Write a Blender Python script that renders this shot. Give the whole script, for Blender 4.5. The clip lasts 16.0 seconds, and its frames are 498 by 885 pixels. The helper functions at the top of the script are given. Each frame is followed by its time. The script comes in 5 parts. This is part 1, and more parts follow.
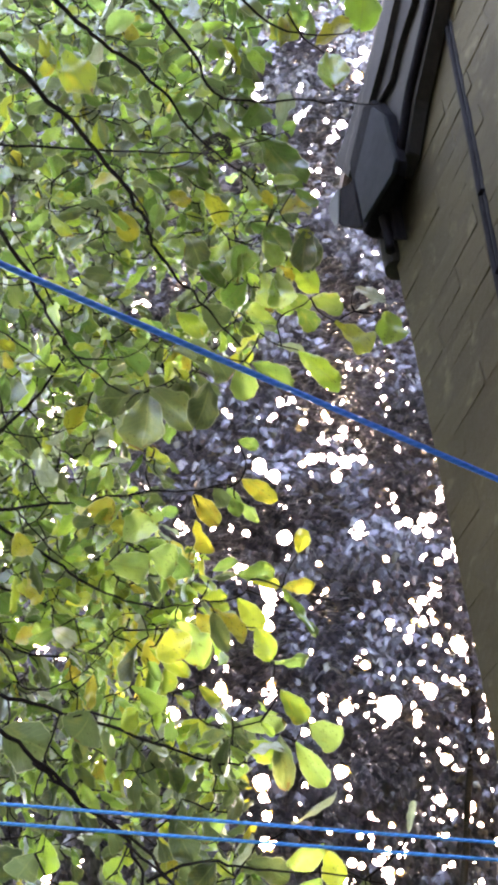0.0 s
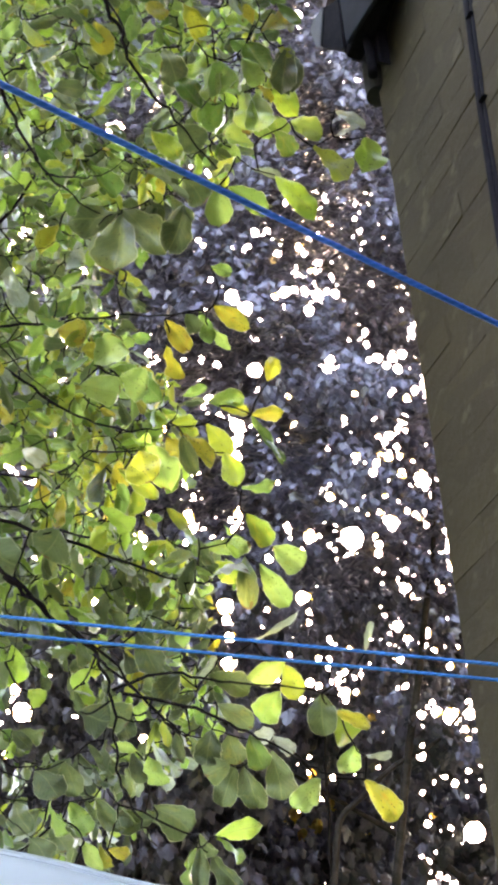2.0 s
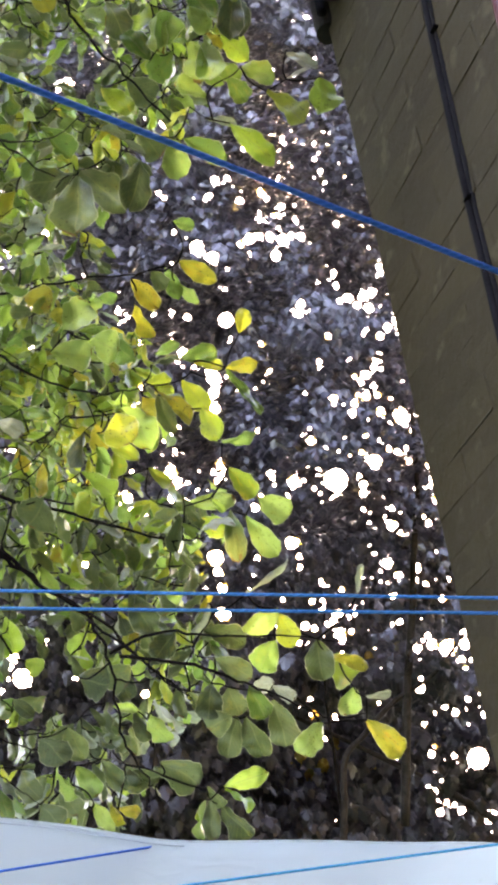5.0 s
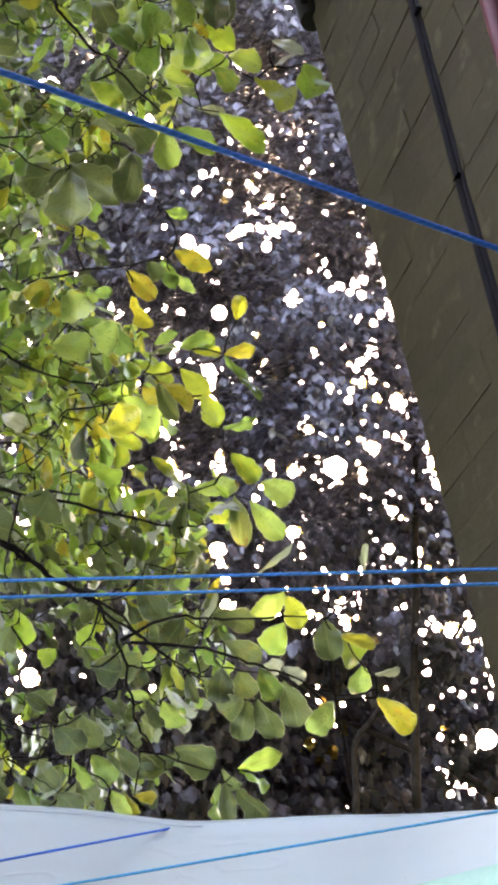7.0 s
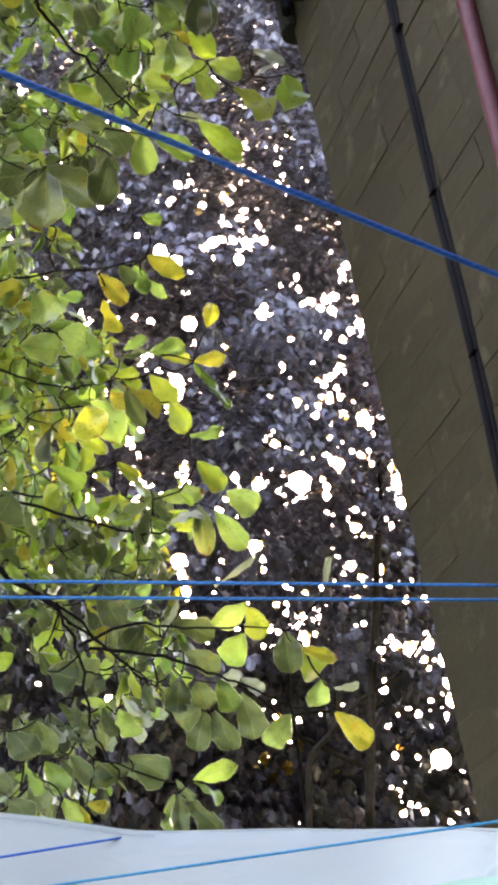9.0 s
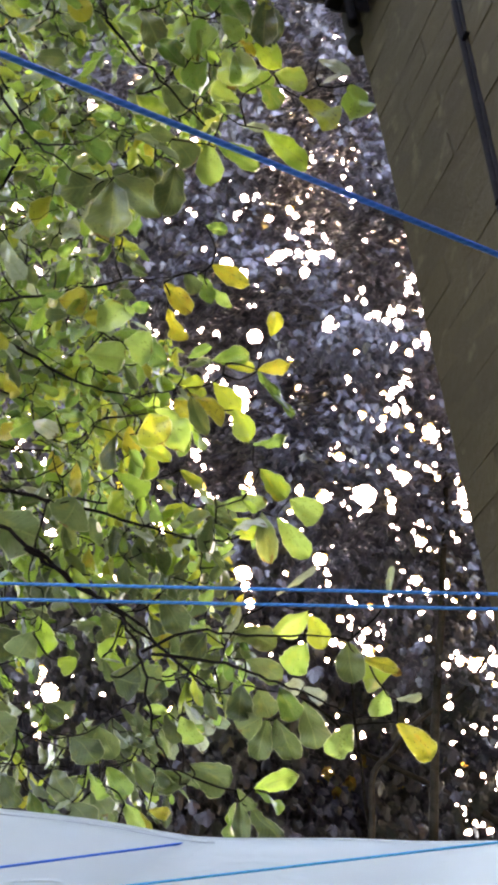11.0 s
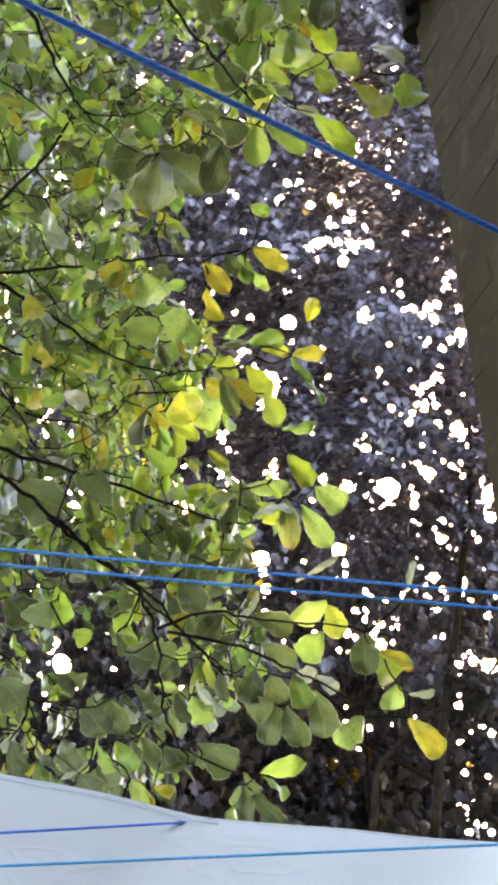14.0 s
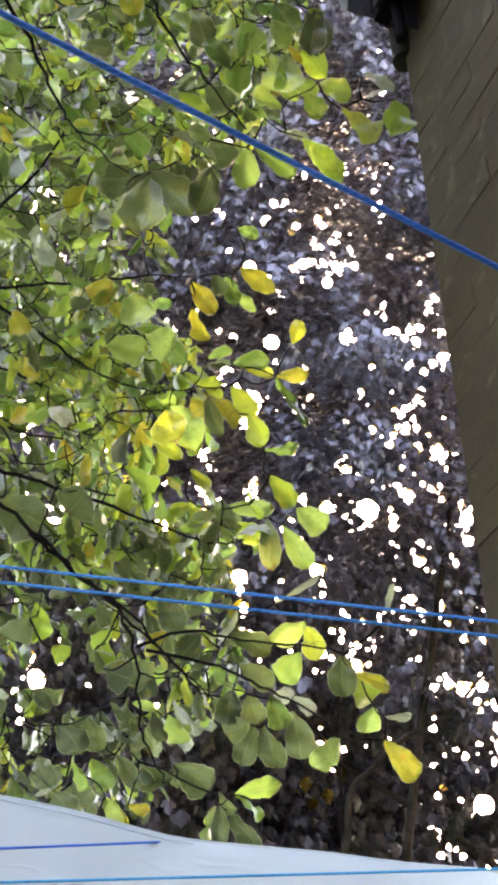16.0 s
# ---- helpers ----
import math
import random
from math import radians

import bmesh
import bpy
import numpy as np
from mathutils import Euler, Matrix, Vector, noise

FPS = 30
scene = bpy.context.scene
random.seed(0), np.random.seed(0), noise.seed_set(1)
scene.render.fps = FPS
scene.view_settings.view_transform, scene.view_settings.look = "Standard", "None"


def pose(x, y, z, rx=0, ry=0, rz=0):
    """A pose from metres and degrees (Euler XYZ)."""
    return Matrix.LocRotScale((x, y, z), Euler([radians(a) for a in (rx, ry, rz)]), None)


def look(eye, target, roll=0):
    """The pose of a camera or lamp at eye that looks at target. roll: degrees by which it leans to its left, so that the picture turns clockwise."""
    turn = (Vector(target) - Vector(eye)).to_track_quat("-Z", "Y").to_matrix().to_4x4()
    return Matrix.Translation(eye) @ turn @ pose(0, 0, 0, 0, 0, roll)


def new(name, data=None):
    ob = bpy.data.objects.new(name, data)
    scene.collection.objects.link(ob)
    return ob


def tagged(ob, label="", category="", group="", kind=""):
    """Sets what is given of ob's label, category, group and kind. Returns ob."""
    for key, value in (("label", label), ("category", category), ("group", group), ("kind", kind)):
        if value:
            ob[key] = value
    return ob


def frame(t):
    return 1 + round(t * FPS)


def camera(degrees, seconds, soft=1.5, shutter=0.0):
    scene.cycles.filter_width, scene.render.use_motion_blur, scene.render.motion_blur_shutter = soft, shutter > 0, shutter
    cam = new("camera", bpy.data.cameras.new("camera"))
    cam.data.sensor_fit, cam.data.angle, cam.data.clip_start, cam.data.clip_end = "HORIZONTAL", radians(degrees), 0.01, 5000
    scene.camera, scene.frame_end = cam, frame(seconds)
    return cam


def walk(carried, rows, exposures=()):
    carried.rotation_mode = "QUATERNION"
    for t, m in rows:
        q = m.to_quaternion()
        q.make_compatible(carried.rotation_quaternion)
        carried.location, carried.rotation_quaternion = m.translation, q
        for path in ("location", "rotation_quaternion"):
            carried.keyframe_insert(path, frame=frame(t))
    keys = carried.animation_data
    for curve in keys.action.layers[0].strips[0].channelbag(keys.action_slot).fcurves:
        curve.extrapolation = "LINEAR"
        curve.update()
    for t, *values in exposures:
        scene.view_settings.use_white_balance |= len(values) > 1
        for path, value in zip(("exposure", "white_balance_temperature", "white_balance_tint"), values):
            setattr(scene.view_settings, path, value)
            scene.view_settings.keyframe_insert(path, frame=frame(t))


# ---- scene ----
cam = camera(24.0, 16.0, soft=3.9)
walk(cam, [
    (0, look((0.0925, 0.0120, 1.6646), (-0.3716, 3.4922, 5.2245), -2.52)),
    (0.5, look((0.0856, 0.0297, 1.6687), (-0.3549, 3.6456, 5.0937), -2.03)),
    (1, look((0.0913, 0.0187, 1.6677), (-0.3608, 3.8028, 4.9044), -1.54)),
    (1.5, look((0.0904, 0.0205, 1.6697), (-0.3110, 3.8892, 4.8116), -2.02)),
    (2, look((0.0909, 0.0165, 1.6494), (-0.3324, 3.9735, 4.6763), -1.87)),
    (2.5, look((0.0877, 0.0216, 1.6639), (-0.3314, 4.0472, 4.5997), -2.15)),
    (3, look((0.0875, 0.0193, 1.6709), (-0.4024, 4.0404, 4.6019), -2.98)),
    (3.5, look((0.0923, 0.0038, 1.6545), (-0.3214, 4.0738, 4.5292), -5.53)),
    (3.7, look((0.0963, 0.0063, 1.6671), (-0.2895, 4.1334, 4.4632), -6.72)),
    (5.8, look((0.0845, 0.0182, 1.6426), (-0.2646, 4.1012, 4.5074), -7.30)),
    (6, look((0.0818, 0.0132, 1.6341), (-0.2619, 4.1327, 4.4467), -7.77)),
    (6.5, look((0.0810, 0.0139, 1.6375), (-0.2934, 4.1362, 4.4422), -8.13)),
    (7, look((0.0813, 0.0071, 1.6333), (-0.2733, 4.1193, 4.4555), -9.29)),
    (7.5, look((0.0825, 0.0091, 1.6308), (-0.2750, 4.0608, 4.5387), -10.06)),
    (8, look((0.0821, 0.0119, 1.6339), (-0.1745, 4.0846, 4.5231), -10.02)),
    (8.5, look((0.0776, 0.0136, 1.6273), (-0.1518, 4.0755, 4.5340), -10.77)),
    (9, look((0.0750, 0.0217, 1.6310), (-0.1215, 4.1227, 4.4847), -8.50)),
    (9.5, look((0.0619, 0.0382, 1.6366), (-0.1678, 4.0879, 4.5601), -8.90)),
    (9.7, look((0.0657, 0.0335, 1.6336), (-0.2941, 4.0839, 4.5430), -7.67)),
    (11.8, look((0.0783, 0.0271, 1.6161), (-0.4625, 4.0340, 4.5576), -3.93)),
    (12, look((0.0713, 0.0318, 1.6158), (-0.5327, 4.0604, 4.5151), -2.14)),
    (12.5, look((0.0753, 0.0212, 1.6141), (-0.6668, 3.9703, 4.5896), -1.82)),
    (13, look((0.0766, 0.0160, 1.6179), (-0.6376, 3.9734, 4.5893), -0.98)),
    (13.5, look((0.0730, 0.0260, 1.6227), (-0.5145, 4.0395, 4.5461), -1.12)),
    (14, look((0.0689, 0.0368, 1.6213), (-0.5054, 4.0769, 4.5106), -1.26)),
    (14.5, look((0.0629, 0.0280, 1.6286), (-0.6252, 4.0801, 4.4758), 1.04)),
    (15, look((0.0685, 0.0214, 1.6209), (-0.5104, 4.0183, 4.5687), -0.65)),
    (15.5, look((0.0630, 0.0293, 1.6199), (-0.3903, 4.0279, 4.5873), -0.86)),
    (16, look((0.0635, 0.0246, 1.6199), (-0.4175, 4.0333, 4.5693), -0.68)),
], exposures=[(0.0, 5.52, 8700, 26), (1.0, 5.44, 8700, 26), (2.0, 5.40, 8700, 26), (2.5, 5.24, 8700, 26), (3.5, 5.17, 8800, 26), (7.5, 5.14, 9300, 27), (9.5, 5.14, 9300, 27), (12.0, 5.11, 9200, 26), (16.0, 5.18, 9300, 27)])

# ---- daylight: low autumn sun behind the trees ----
SUN_EL, SUN_AZ = radians(29.6), radians(-8.3)
SUN_DIR = Vector((math.sin(SUN_AZ) * math.cos(SUN_EL), math.cos(SUN_AZ) * math.cos(SUN_EL), math.sin(SUN_EL)))
world = bpy.data.worlds.new("sky")
scene.world = world
world.use_nodes = True
wn = world.node_tree.nodes
sky = wn.new("ShaderNodeTexSky")
sky.sky_type = "NISHITA"
sky.sun_disc = False
sky.sun_elevation, sky.sun_rotation = SUN_EL, SUN_AZ
sky.air_density, sky.dust_density = 1.0, 1.6
wn["Background"].inputs["Strength"].default_value = 0.15
world.node_tree.links.new(sky.outputs["Color"], wn["Background"].inputs["Color"])
lamp = bpy.data.lights.new("sun", "SUN")
lamp.energy, lamp.angle, lamp.color = 2.2, radians(2.0), (1.0, 0.93, 0.82)
sun = new("sun", lamp)
sun.matrix_world = look(SUN_DIR * 60, (0, 0, 0))


# ---- materials ----
class Nodes:
    """A short way to write a node material."""

    def __init__(self, name):
        self.mat = bpy.data.materials.new(name)
        self.mat.use_nodes = True
        self.tree = self.mat.node_tree
        self.tree.nodes.clear()
        self.out = self.tree.nodes.new("ShaderNodeOutputMaterial")

    def add(self, kind, values=None, **settings):
        node = self.tree.nodes.new("ShaderNode" + kind)
        for key, value in settings.items():
            setattr(node, key, value)
        for key, value in (values or {}).items():
            if isinstance(value, bpy.types.NodeSocket):
                self.tree.links.new(value, node.inputs[key])
            else:
                node.inputs[key].default_value = value
        return node

    def math(self, op, a, b=0.0):
        return self.add("Math", {0: a, 1: b}, operation=op).outputs[0]

    def ramp(self, fac, *stops):
        node = self.add("ValToRGB", {"Fac": fac})
        ramp = node.color_ramp
        while len(ramp.elements) < len(stops):
            ramp.elements.new(0.5)
        for element, (pos, col) in zip(ramp.elements, stops):
            element.position, element.color = pos, (*col, 1)
        return node.outputs["Color"]

    def noise(self, scale, detail=3.0, coords=None, rough=0.55):
        values = {"Scale": scale, "Detail": detail, "Roughness": rough}
        if coords is not None:
            values["Vector"] = coords
        return self.add("TexNoise", values).outputs["Fac"]

    def mix(self, fac, a, b):
        node = self.add("Mix", data_type="RGBA")
        for socket, value in ((node.inputs[0], fac), (node.inputs[6], a), (node.inputs[7], b)):
            if isinstance(value, bpy.types.NodeSocket):
                self.tree.links.new(value, socket)
            else:
                socket.default_value = value if isinstance(value, float) else (*value, 1)
        return node.outputs[2]

    def bump(self, height, strength, distance):
        return self.add("Bump", {"Height": height, "Strength": strength, "Distance": distance}).outputs["Normal"]

    def done(self, shader):
        self.tree.links.new(shader, self.out.inputs["Surface"])
        return self.mat

    def plain(self, color, rough, normal=None, metal=0.0, spec=0.5):
        values = {"Base Color": color, "Roughness": rough, "Metallic": metal, "Specular IOR Level": spec}
        if normal is not None:
            values["Normal"] = normal
        return self.done(self.add("BsdfPrincipled", values).outputs[0])


def any_random(n):
    """One number for each leaf, be it an object of its own or an island of a joined mesh."""
    a = n.add("ObjectInfo").outputs["Random"]
    b = n.add("NewGeometry").outputs["Random Per Island"]
    return n.math("FRACT", n.math("ADD", a, b))


def leaf_material(name, stops, through_stops, share, spots=0.7, rough=0.42, patch=(0.42, 0.33, 0.03), turn=0.16, speck=0.51):
    n = Nodes(name)
    rnd = any_random(n)
    uv = n.add("UVMap").outputs["UV"]
    split = n.add("SeparateXYZ", {0: uv})
    u, v = split.outputs[0], split.outputs[1]
    side = n.math("ABSOLUTE", n.math("SUBTRACT", u, 0.5))
    rib = n.math("LESS_THAN", side, 0.025)
    veins = n.math("GREATER_THAN", n.math("SINE", n.math("MULTIPLY", n.math("SUBTRACT", v, n.math("MULTIPLY", side, 0.75)), 50.0)), 0.86)
    lines = n.math("MAXIMUM", rib, n.math("MULTIPLY", veins, 0.45))
    shift = n.add("CombineXYZ", {0: rnd, 1: n.math("MULTIPLY", rnd, 7.0), 2: n.math("MULTIPLY", rnd, 3.0)}).outputs[0]
    local = n.add("VectorMath", {0: uv, 1: n.add("VectorMath", {0: shift, "Scale": 23.0}, operation="SCALE").outputs[0]}, operation="ADD").outputs[0]
    blotch = n.noise(2.6, 2.0, local)
    dots = n.math("LESS_THAN", n.add("TexVoronoi", {"Vector": local, "Scale": 10.0, "Randomness": 1.0}).outputs["Distance"], 0.19)
    dots = n.math("MULTIPLY", dots, n.math("GREATER_THAN", n.noise(1.9, 1.5, local), speck))
    yellow = n.ramp(blotch, (0.56, (0, 0, 0)), (0.74, (turn, turn, turn)))
    cloud = n.ramp(n.noise(5.0, 4.0, local, 0.7), (0.3, (0.62, 0.62, 0.62)), (0.7, (1.0, 1.0, 1.0)))
    own = n.add("VectorMath", {0: n.ramp(rnd, *stops), 1: cloud}, operation="MULTIPLY").outputs[0]
    top = n.mix(yellow, own, patch)
    top = n.mix(n.math("MULTIPLY", lines, 0.3), top, (0.34, 0.38, 0.16))
    top = n.mix(n.math("MULTIPLY", dots, spots), top, (0.035, 0.025, 0.012))
    glow = n.mix(yellow, n.ramp(rnd, *through_stops), tuple(min(1.0, c * 1.5) for c in patch))
    glow = n.mix(n.math("MULTIPLY", lines, 0.35), glow, (0.08, 0.11, 0.02))
    glow = n.mix(n.math("MULTIPLY", dots, spots), glow, (0.03, 0.02, 0.008))
    # a pale edge that paints in the back-lit rim, and ends that wither brown
    lit_rim = n.math("MULTIPLY", n.math("GREATER_THAN", side, 0.474), n.math("MULTIPLY", n.noise(3.0, 1.0, local), 0.75))
    top = n.mix(lit_rim, top, (0.50, 0.53, 0.36))
    glow = n.mix(lit_rim, glow, (0.75, 0.78, 0.45))
    wither = n.math("MULTIPLY", n.math("GREATER_THAN", n.math("ADD", v, n.math("MULTIPLY", blotch, 0.5)), 1.24), n.math("GREATER_THAN", rnd, 0.6))
    top = n.mix(n.math("MULTIPLY", wither, 0.8), top, (0.10, 0.055, 0.022))
    glow = n.mix(n.math("MULTIPLY", wither, 0.8), glow, (0.20, 0.09, 0.02))
    relief = n.bump(n.math("SUBTRACT", n.noise(7.0, 3.0, local), n.math("MULTIPLY", lines, 0.6)), 0.35, 0.002)
    face = n.add("BsdfPrincipled", {"Base Color": top, "Roughness": rough, "Normal": relief, "Specular IOR Level": 0.7}).outputs[0]
    back = n.add("BsdfTranslucent", {"Color": glow, "Normal": relief}).outputs[0]
    return n.done(n.add("MixShader", {0: share, 1: face, 2: back}).outputs[0])


LEAF = {
    "g": leaf_material("green_leaf", ((0.0, (0.034, 0.062, 0.022)), (0.5, (0.115, 0.188, 0.064)), (1.0, (0.245, 0.33, 0.125))),
                       ((0.0, (0.10, 0.21, 0.04)), (0.5, (0.26, 0.46, 0.08)), (1.0, (0.42, 0.60, 0.12))), 0.40, rough=0.22),
    "b": leaf_material("light_green_leaf", ((0.0, (0.14, 0.25, 0.055)), (1.0, (0.21, 0.32, 0.075))),
                       ((0.0, (0.30, 0.50, 0.05)), (1.0, (0.40, 0.58, 0.08))), 0.5, rough=0.28),
    "d": leaf_material("deep_green_leaf", ((0.0, (0.034, 0.060, 0.030)), (1.0, (0.112, 0.172, 0.082))),
                       ((0.0, (0.07, 0.11, 0.03)), (1.0, (0.20, 0.27, 0.07))), 0.32, rough=0.30),
    "w": leaf_material("turning_leaf", ((0.0, (0.13, 0.21, 0.045)), (1.0, (0.23, 0.27, 0.045))),
                       ((0.0, (0.31, 0.46, 0.045)), (1.0, (0.46, 0.50, 0.045))), 0.46, 0.9, turn=0.6),
    "y": leaf_material("yellow_leaf", ((0.0, (0.25, 0.26, 0.045)), (1.0, (0.35, 0.31, 0.04))),
                       ((0.0, (0.34, 0.35, 0.03)), (1.0, (0.46, 0.40, 0.04))), 0.5, 0.95, 0.45, (0.31, 0.16, 0.02), 0.65, 0.42),
    # pale undersides, whitened further so that they pass for glints of sky
    "p": leaf_material("pale_underside_and_glint", ((0.0, (0.34, 0.42, 0.36)), (1.0, (0.70, 0.77, 0.75))),
                       ((0.0, (0.25, 0.32, 0.12)), (1.0, (0.36, 0.40, 0.17))), 0.25, 0.2, 0.2),
}


def bark_material(name, dark, light, scale):
    n = Nodes(name)
    pos = n.add("TexCoord").outputs["Object"]
    a, b = n.noise(scale, 5.0, pos), n.noise(scale * 0.13, 2.0, pos)
    col = n.ramp(n.math("MULTIPLY", n.math("ADD", a, b), 0.5), (0.35, dark), (0.68, light))
    return n.plain(col, 0.9, n.bump(a, 0.6, 0.004), spec=0.08)


TWIG = bark_material("twig_bark", (0.006, 0.005, 0.005), (0.022, 0.018, 0.016), 160.0)
BARK = bark_material("trunk_bark", (0.014, 0.012, 0.011), (0.06, 0.052, 0.046), 40.0)


def far_leaf_material():
    n = Nodes("maroon_leaf")
    rnd = n.add("NewGeometry").outputs["Random Per Island"]
    pos = n.add("TexCoord").outputs["Object"]
    col = n.ramp(rnd, (0.0, (0.011, 0.011, 0.016)), (0.55, (0.037, 0.036, 0.053)), (0.95, (0.084, 0.082, 0.118)), (1.0, (0.09, 0.085, 0.06)))
    glow = n.ramp(rnd, (0.0, (0.015, 0.017, 0.026)), (0.90, (0.027, 0.030, 0.044)), (0.97, (0.05, 0.045, 0.035)), (1.0, (0.16, 0.13, 0.03)))
    face = n.add("BsdfPrincipled", {"Base Color": col, "Roughness": 0.38, "Specular IOR Level": 0.65,
                                   "Normal": n.bump(n.noise(90.0, 2.0, pos), 0.4, 0.004)}).outputs[0]
    back = n.add("BsdfTranslucent", {"Color": glow}).outputs[0]
    return n.done(n.add("MixShader", {0: 0.09, 1: face, 2: back}).outputs[0])


FAR_LEAF = far_leaf_material()


# golden foot leaves, and the warm glow of the openings put into leaf colour
def golden_leaf_glow_material():
    n = Nodes("golden_leaf_and_glow")
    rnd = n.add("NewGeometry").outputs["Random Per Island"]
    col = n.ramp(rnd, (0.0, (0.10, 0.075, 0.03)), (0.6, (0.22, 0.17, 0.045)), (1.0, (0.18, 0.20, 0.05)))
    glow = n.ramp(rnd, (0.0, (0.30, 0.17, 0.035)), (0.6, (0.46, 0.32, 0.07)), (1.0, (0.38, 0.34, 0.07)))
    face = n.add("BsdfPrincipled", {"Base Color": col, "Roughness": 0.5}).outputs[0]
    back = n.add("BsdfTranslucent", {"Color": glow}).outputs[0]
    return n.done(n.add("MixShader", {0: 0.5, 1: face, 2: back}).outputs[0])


GOLD_LEAF_AND_GLOW = golden_leaf_glow_material()


def brick_material(name, a, b, c):
    n = Nodes(name)
    wide = n.add("NewGeometry").outputs["Position"]
    rnd = n.add("ObjectInfo").outputs["Random"]
    grain, stain = n.noise(70.0, 6.0, wide, 0.7), n.noise(3.2, 4.0, wide)
    col = n.mix(n.math("MULTIPLY", rnd, 0.55), a, b)
    col = n.mix(n.ramp(stain, (0.42, (0, 0, 0)), (0.72, (0.75, 0.75, 0.75))), col, c)
    col = n.mix(n.ramp(n.noise(15.0, 3.0, wide), (0.60, (0, 0, 0)), (0.74, (0.35, 0.35, 0.35))), col, (0.14, 0.125, 0.08))
    col = n.mix(n.ramp(grain, (0.3, (0.5, 0.5, 0.5)), (0.5, (0, 0, 0))), col, (0.05, 0.042, 0.028))
    return n.plain(col, 0.9, n.bump(n.math("ADD", grain, n.noise(18.0, 2.0, wide)), 0.7, 0.004), spec=0.2)


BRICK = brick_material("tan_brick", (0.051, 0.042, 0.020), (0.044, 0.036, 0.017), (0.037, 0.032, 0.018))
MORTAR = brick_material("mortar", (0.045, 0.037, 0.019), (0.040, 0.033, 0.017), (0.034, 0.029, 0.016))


def worn_material(name, a, b, rough, scale, metal=0.0, spec=0.5, relief=0.3):
    n = Nodes(name)
    pos = n.add("TexCoord").outputs["Object"]
    fine, large = n.noise(scale, 5.0, pos), n.noise(scale * 0.12, 3.0, pos)
    col = n.mix(n.ramp(n.math("MULTIPLY", n.math("ADD", fine, large), 0.5), (0.38, (0, 0, 0)), (0.64, (1, 1, 1))), a, b)
    return n.plain(col, rough, n.bump(fine, relief, 0.002), metal, spec)


GREY_BOARD = worn_material("weathered_grey_board", (0.018, 0.017, 0.015), (0.028, 0.026, 0.023), 0.85, 60.0, 0.0, 0.15)
PALE_BOARD = worn_material("grey_board", (0.016, 0.015, 0.014), (0.028, 0.026, 0.024), 0.85, 60.0, 0.0, 0.15)
SHADE_STRIP = worn_material("shade_strip", (0.014, 0.013, 0.012), (0.021, 0.019, 0.018), 0.85, 60.0, 0.0, 0.1)
SLATE = worn_material("slate_grey_sheet", (0.015, 0.017, 0.020), (0.021, 0.023, 0.027), 0.9, 30.0, 0.0, 0.05)
GUTTER_CAP = worn_material("grey_plastic", (0.018, 0.021, 0.021), (0.026, 0.029, 0.029), 0.5, 30.0, 0.0, 0.3)
CABLE = worn_material("dark_grey_sheath", (0.008, 0.008, 0.009), (0.015, 0.014, 0.017), 0.85, 120.0, 0.0, 0.08)
BLACK = worn_material("black_rubber", (0.005, 0.005, 0.006), (0.011, 0.010, 0.012), 0.9, 120.0, 0.0, 0.03)
PIPE = worn_material("pink_red_plastic", (0.085, 0.017, 0.023), (0.125, 0.032, 0.038), 0.45, 40.0, 0.0, 0.22, 0.1)
ROOF = worn_material("roof_tile", (0.06, 0.04, 0.035), (0.11, 0.075, 0.06), 0.8, 25.0)
POLE = worn_material("white_steel", (0.62, 0.62, 0.6), (0.7, 0.7, 0.68), 0.35, 30.0, relief=0.1)
GREEN_TRIM = worn_material("pale_green_fabric", (0.30, 0.52, 0.40), (0.36, 0.58, 0.46), 0.75, 80.0)
SEAM = worn_material("grey_seam_thread", (0.34, 0.40, 0.42), (0.42, 0.48, 0.50), 0.8, 80.0)
GRASS = worn_material("lawn", (0.022, 0.042, 0.014), (0.05, 0.075, 0.024), 0.9, 6.0)


def rope_material(name, dark, light):
    n = Nodes(name)
    uv = n.add("SeparateXYZ", {0: n.add("UVMap").outputs["UV"]})
    turn = n.math("SINE", n.math("ADD", n.math("MULTIPLY", uv.outputs[0], 18.85), n.math("MULTIPLY", uv.outputs[1], 420.0)))
    wear = n.noise(35.0, 4.0)
    col = n.mix(n.ramp(turn, (0.2, (0, 0, 0)), (0.8, (1, 1, 1))), dark, light)
    col = n.mix(n.ramp(wear, (0.62, (0, 0, 0)), (0.8, (0.35, 0.35, 0.35))), col, (0.10, 0.26, 0.62))
    return n.plain(col, 0.6, n.bump(turn, 0.25, 0.001), spec=0.22)


ROPE = rope_material("blue_rope", (0.012, 0.14, 0.58), (0.022, 0.20, 0.74))
PALE_LINE = rope_material("sky_blue_line", (0.004, 0.32, 0.60), (0.008, 0.46, 0.78))
LINE = rope_material("azure_line", (0.007, 0.20, 0.56), (0.014, 0.32, 0.78))


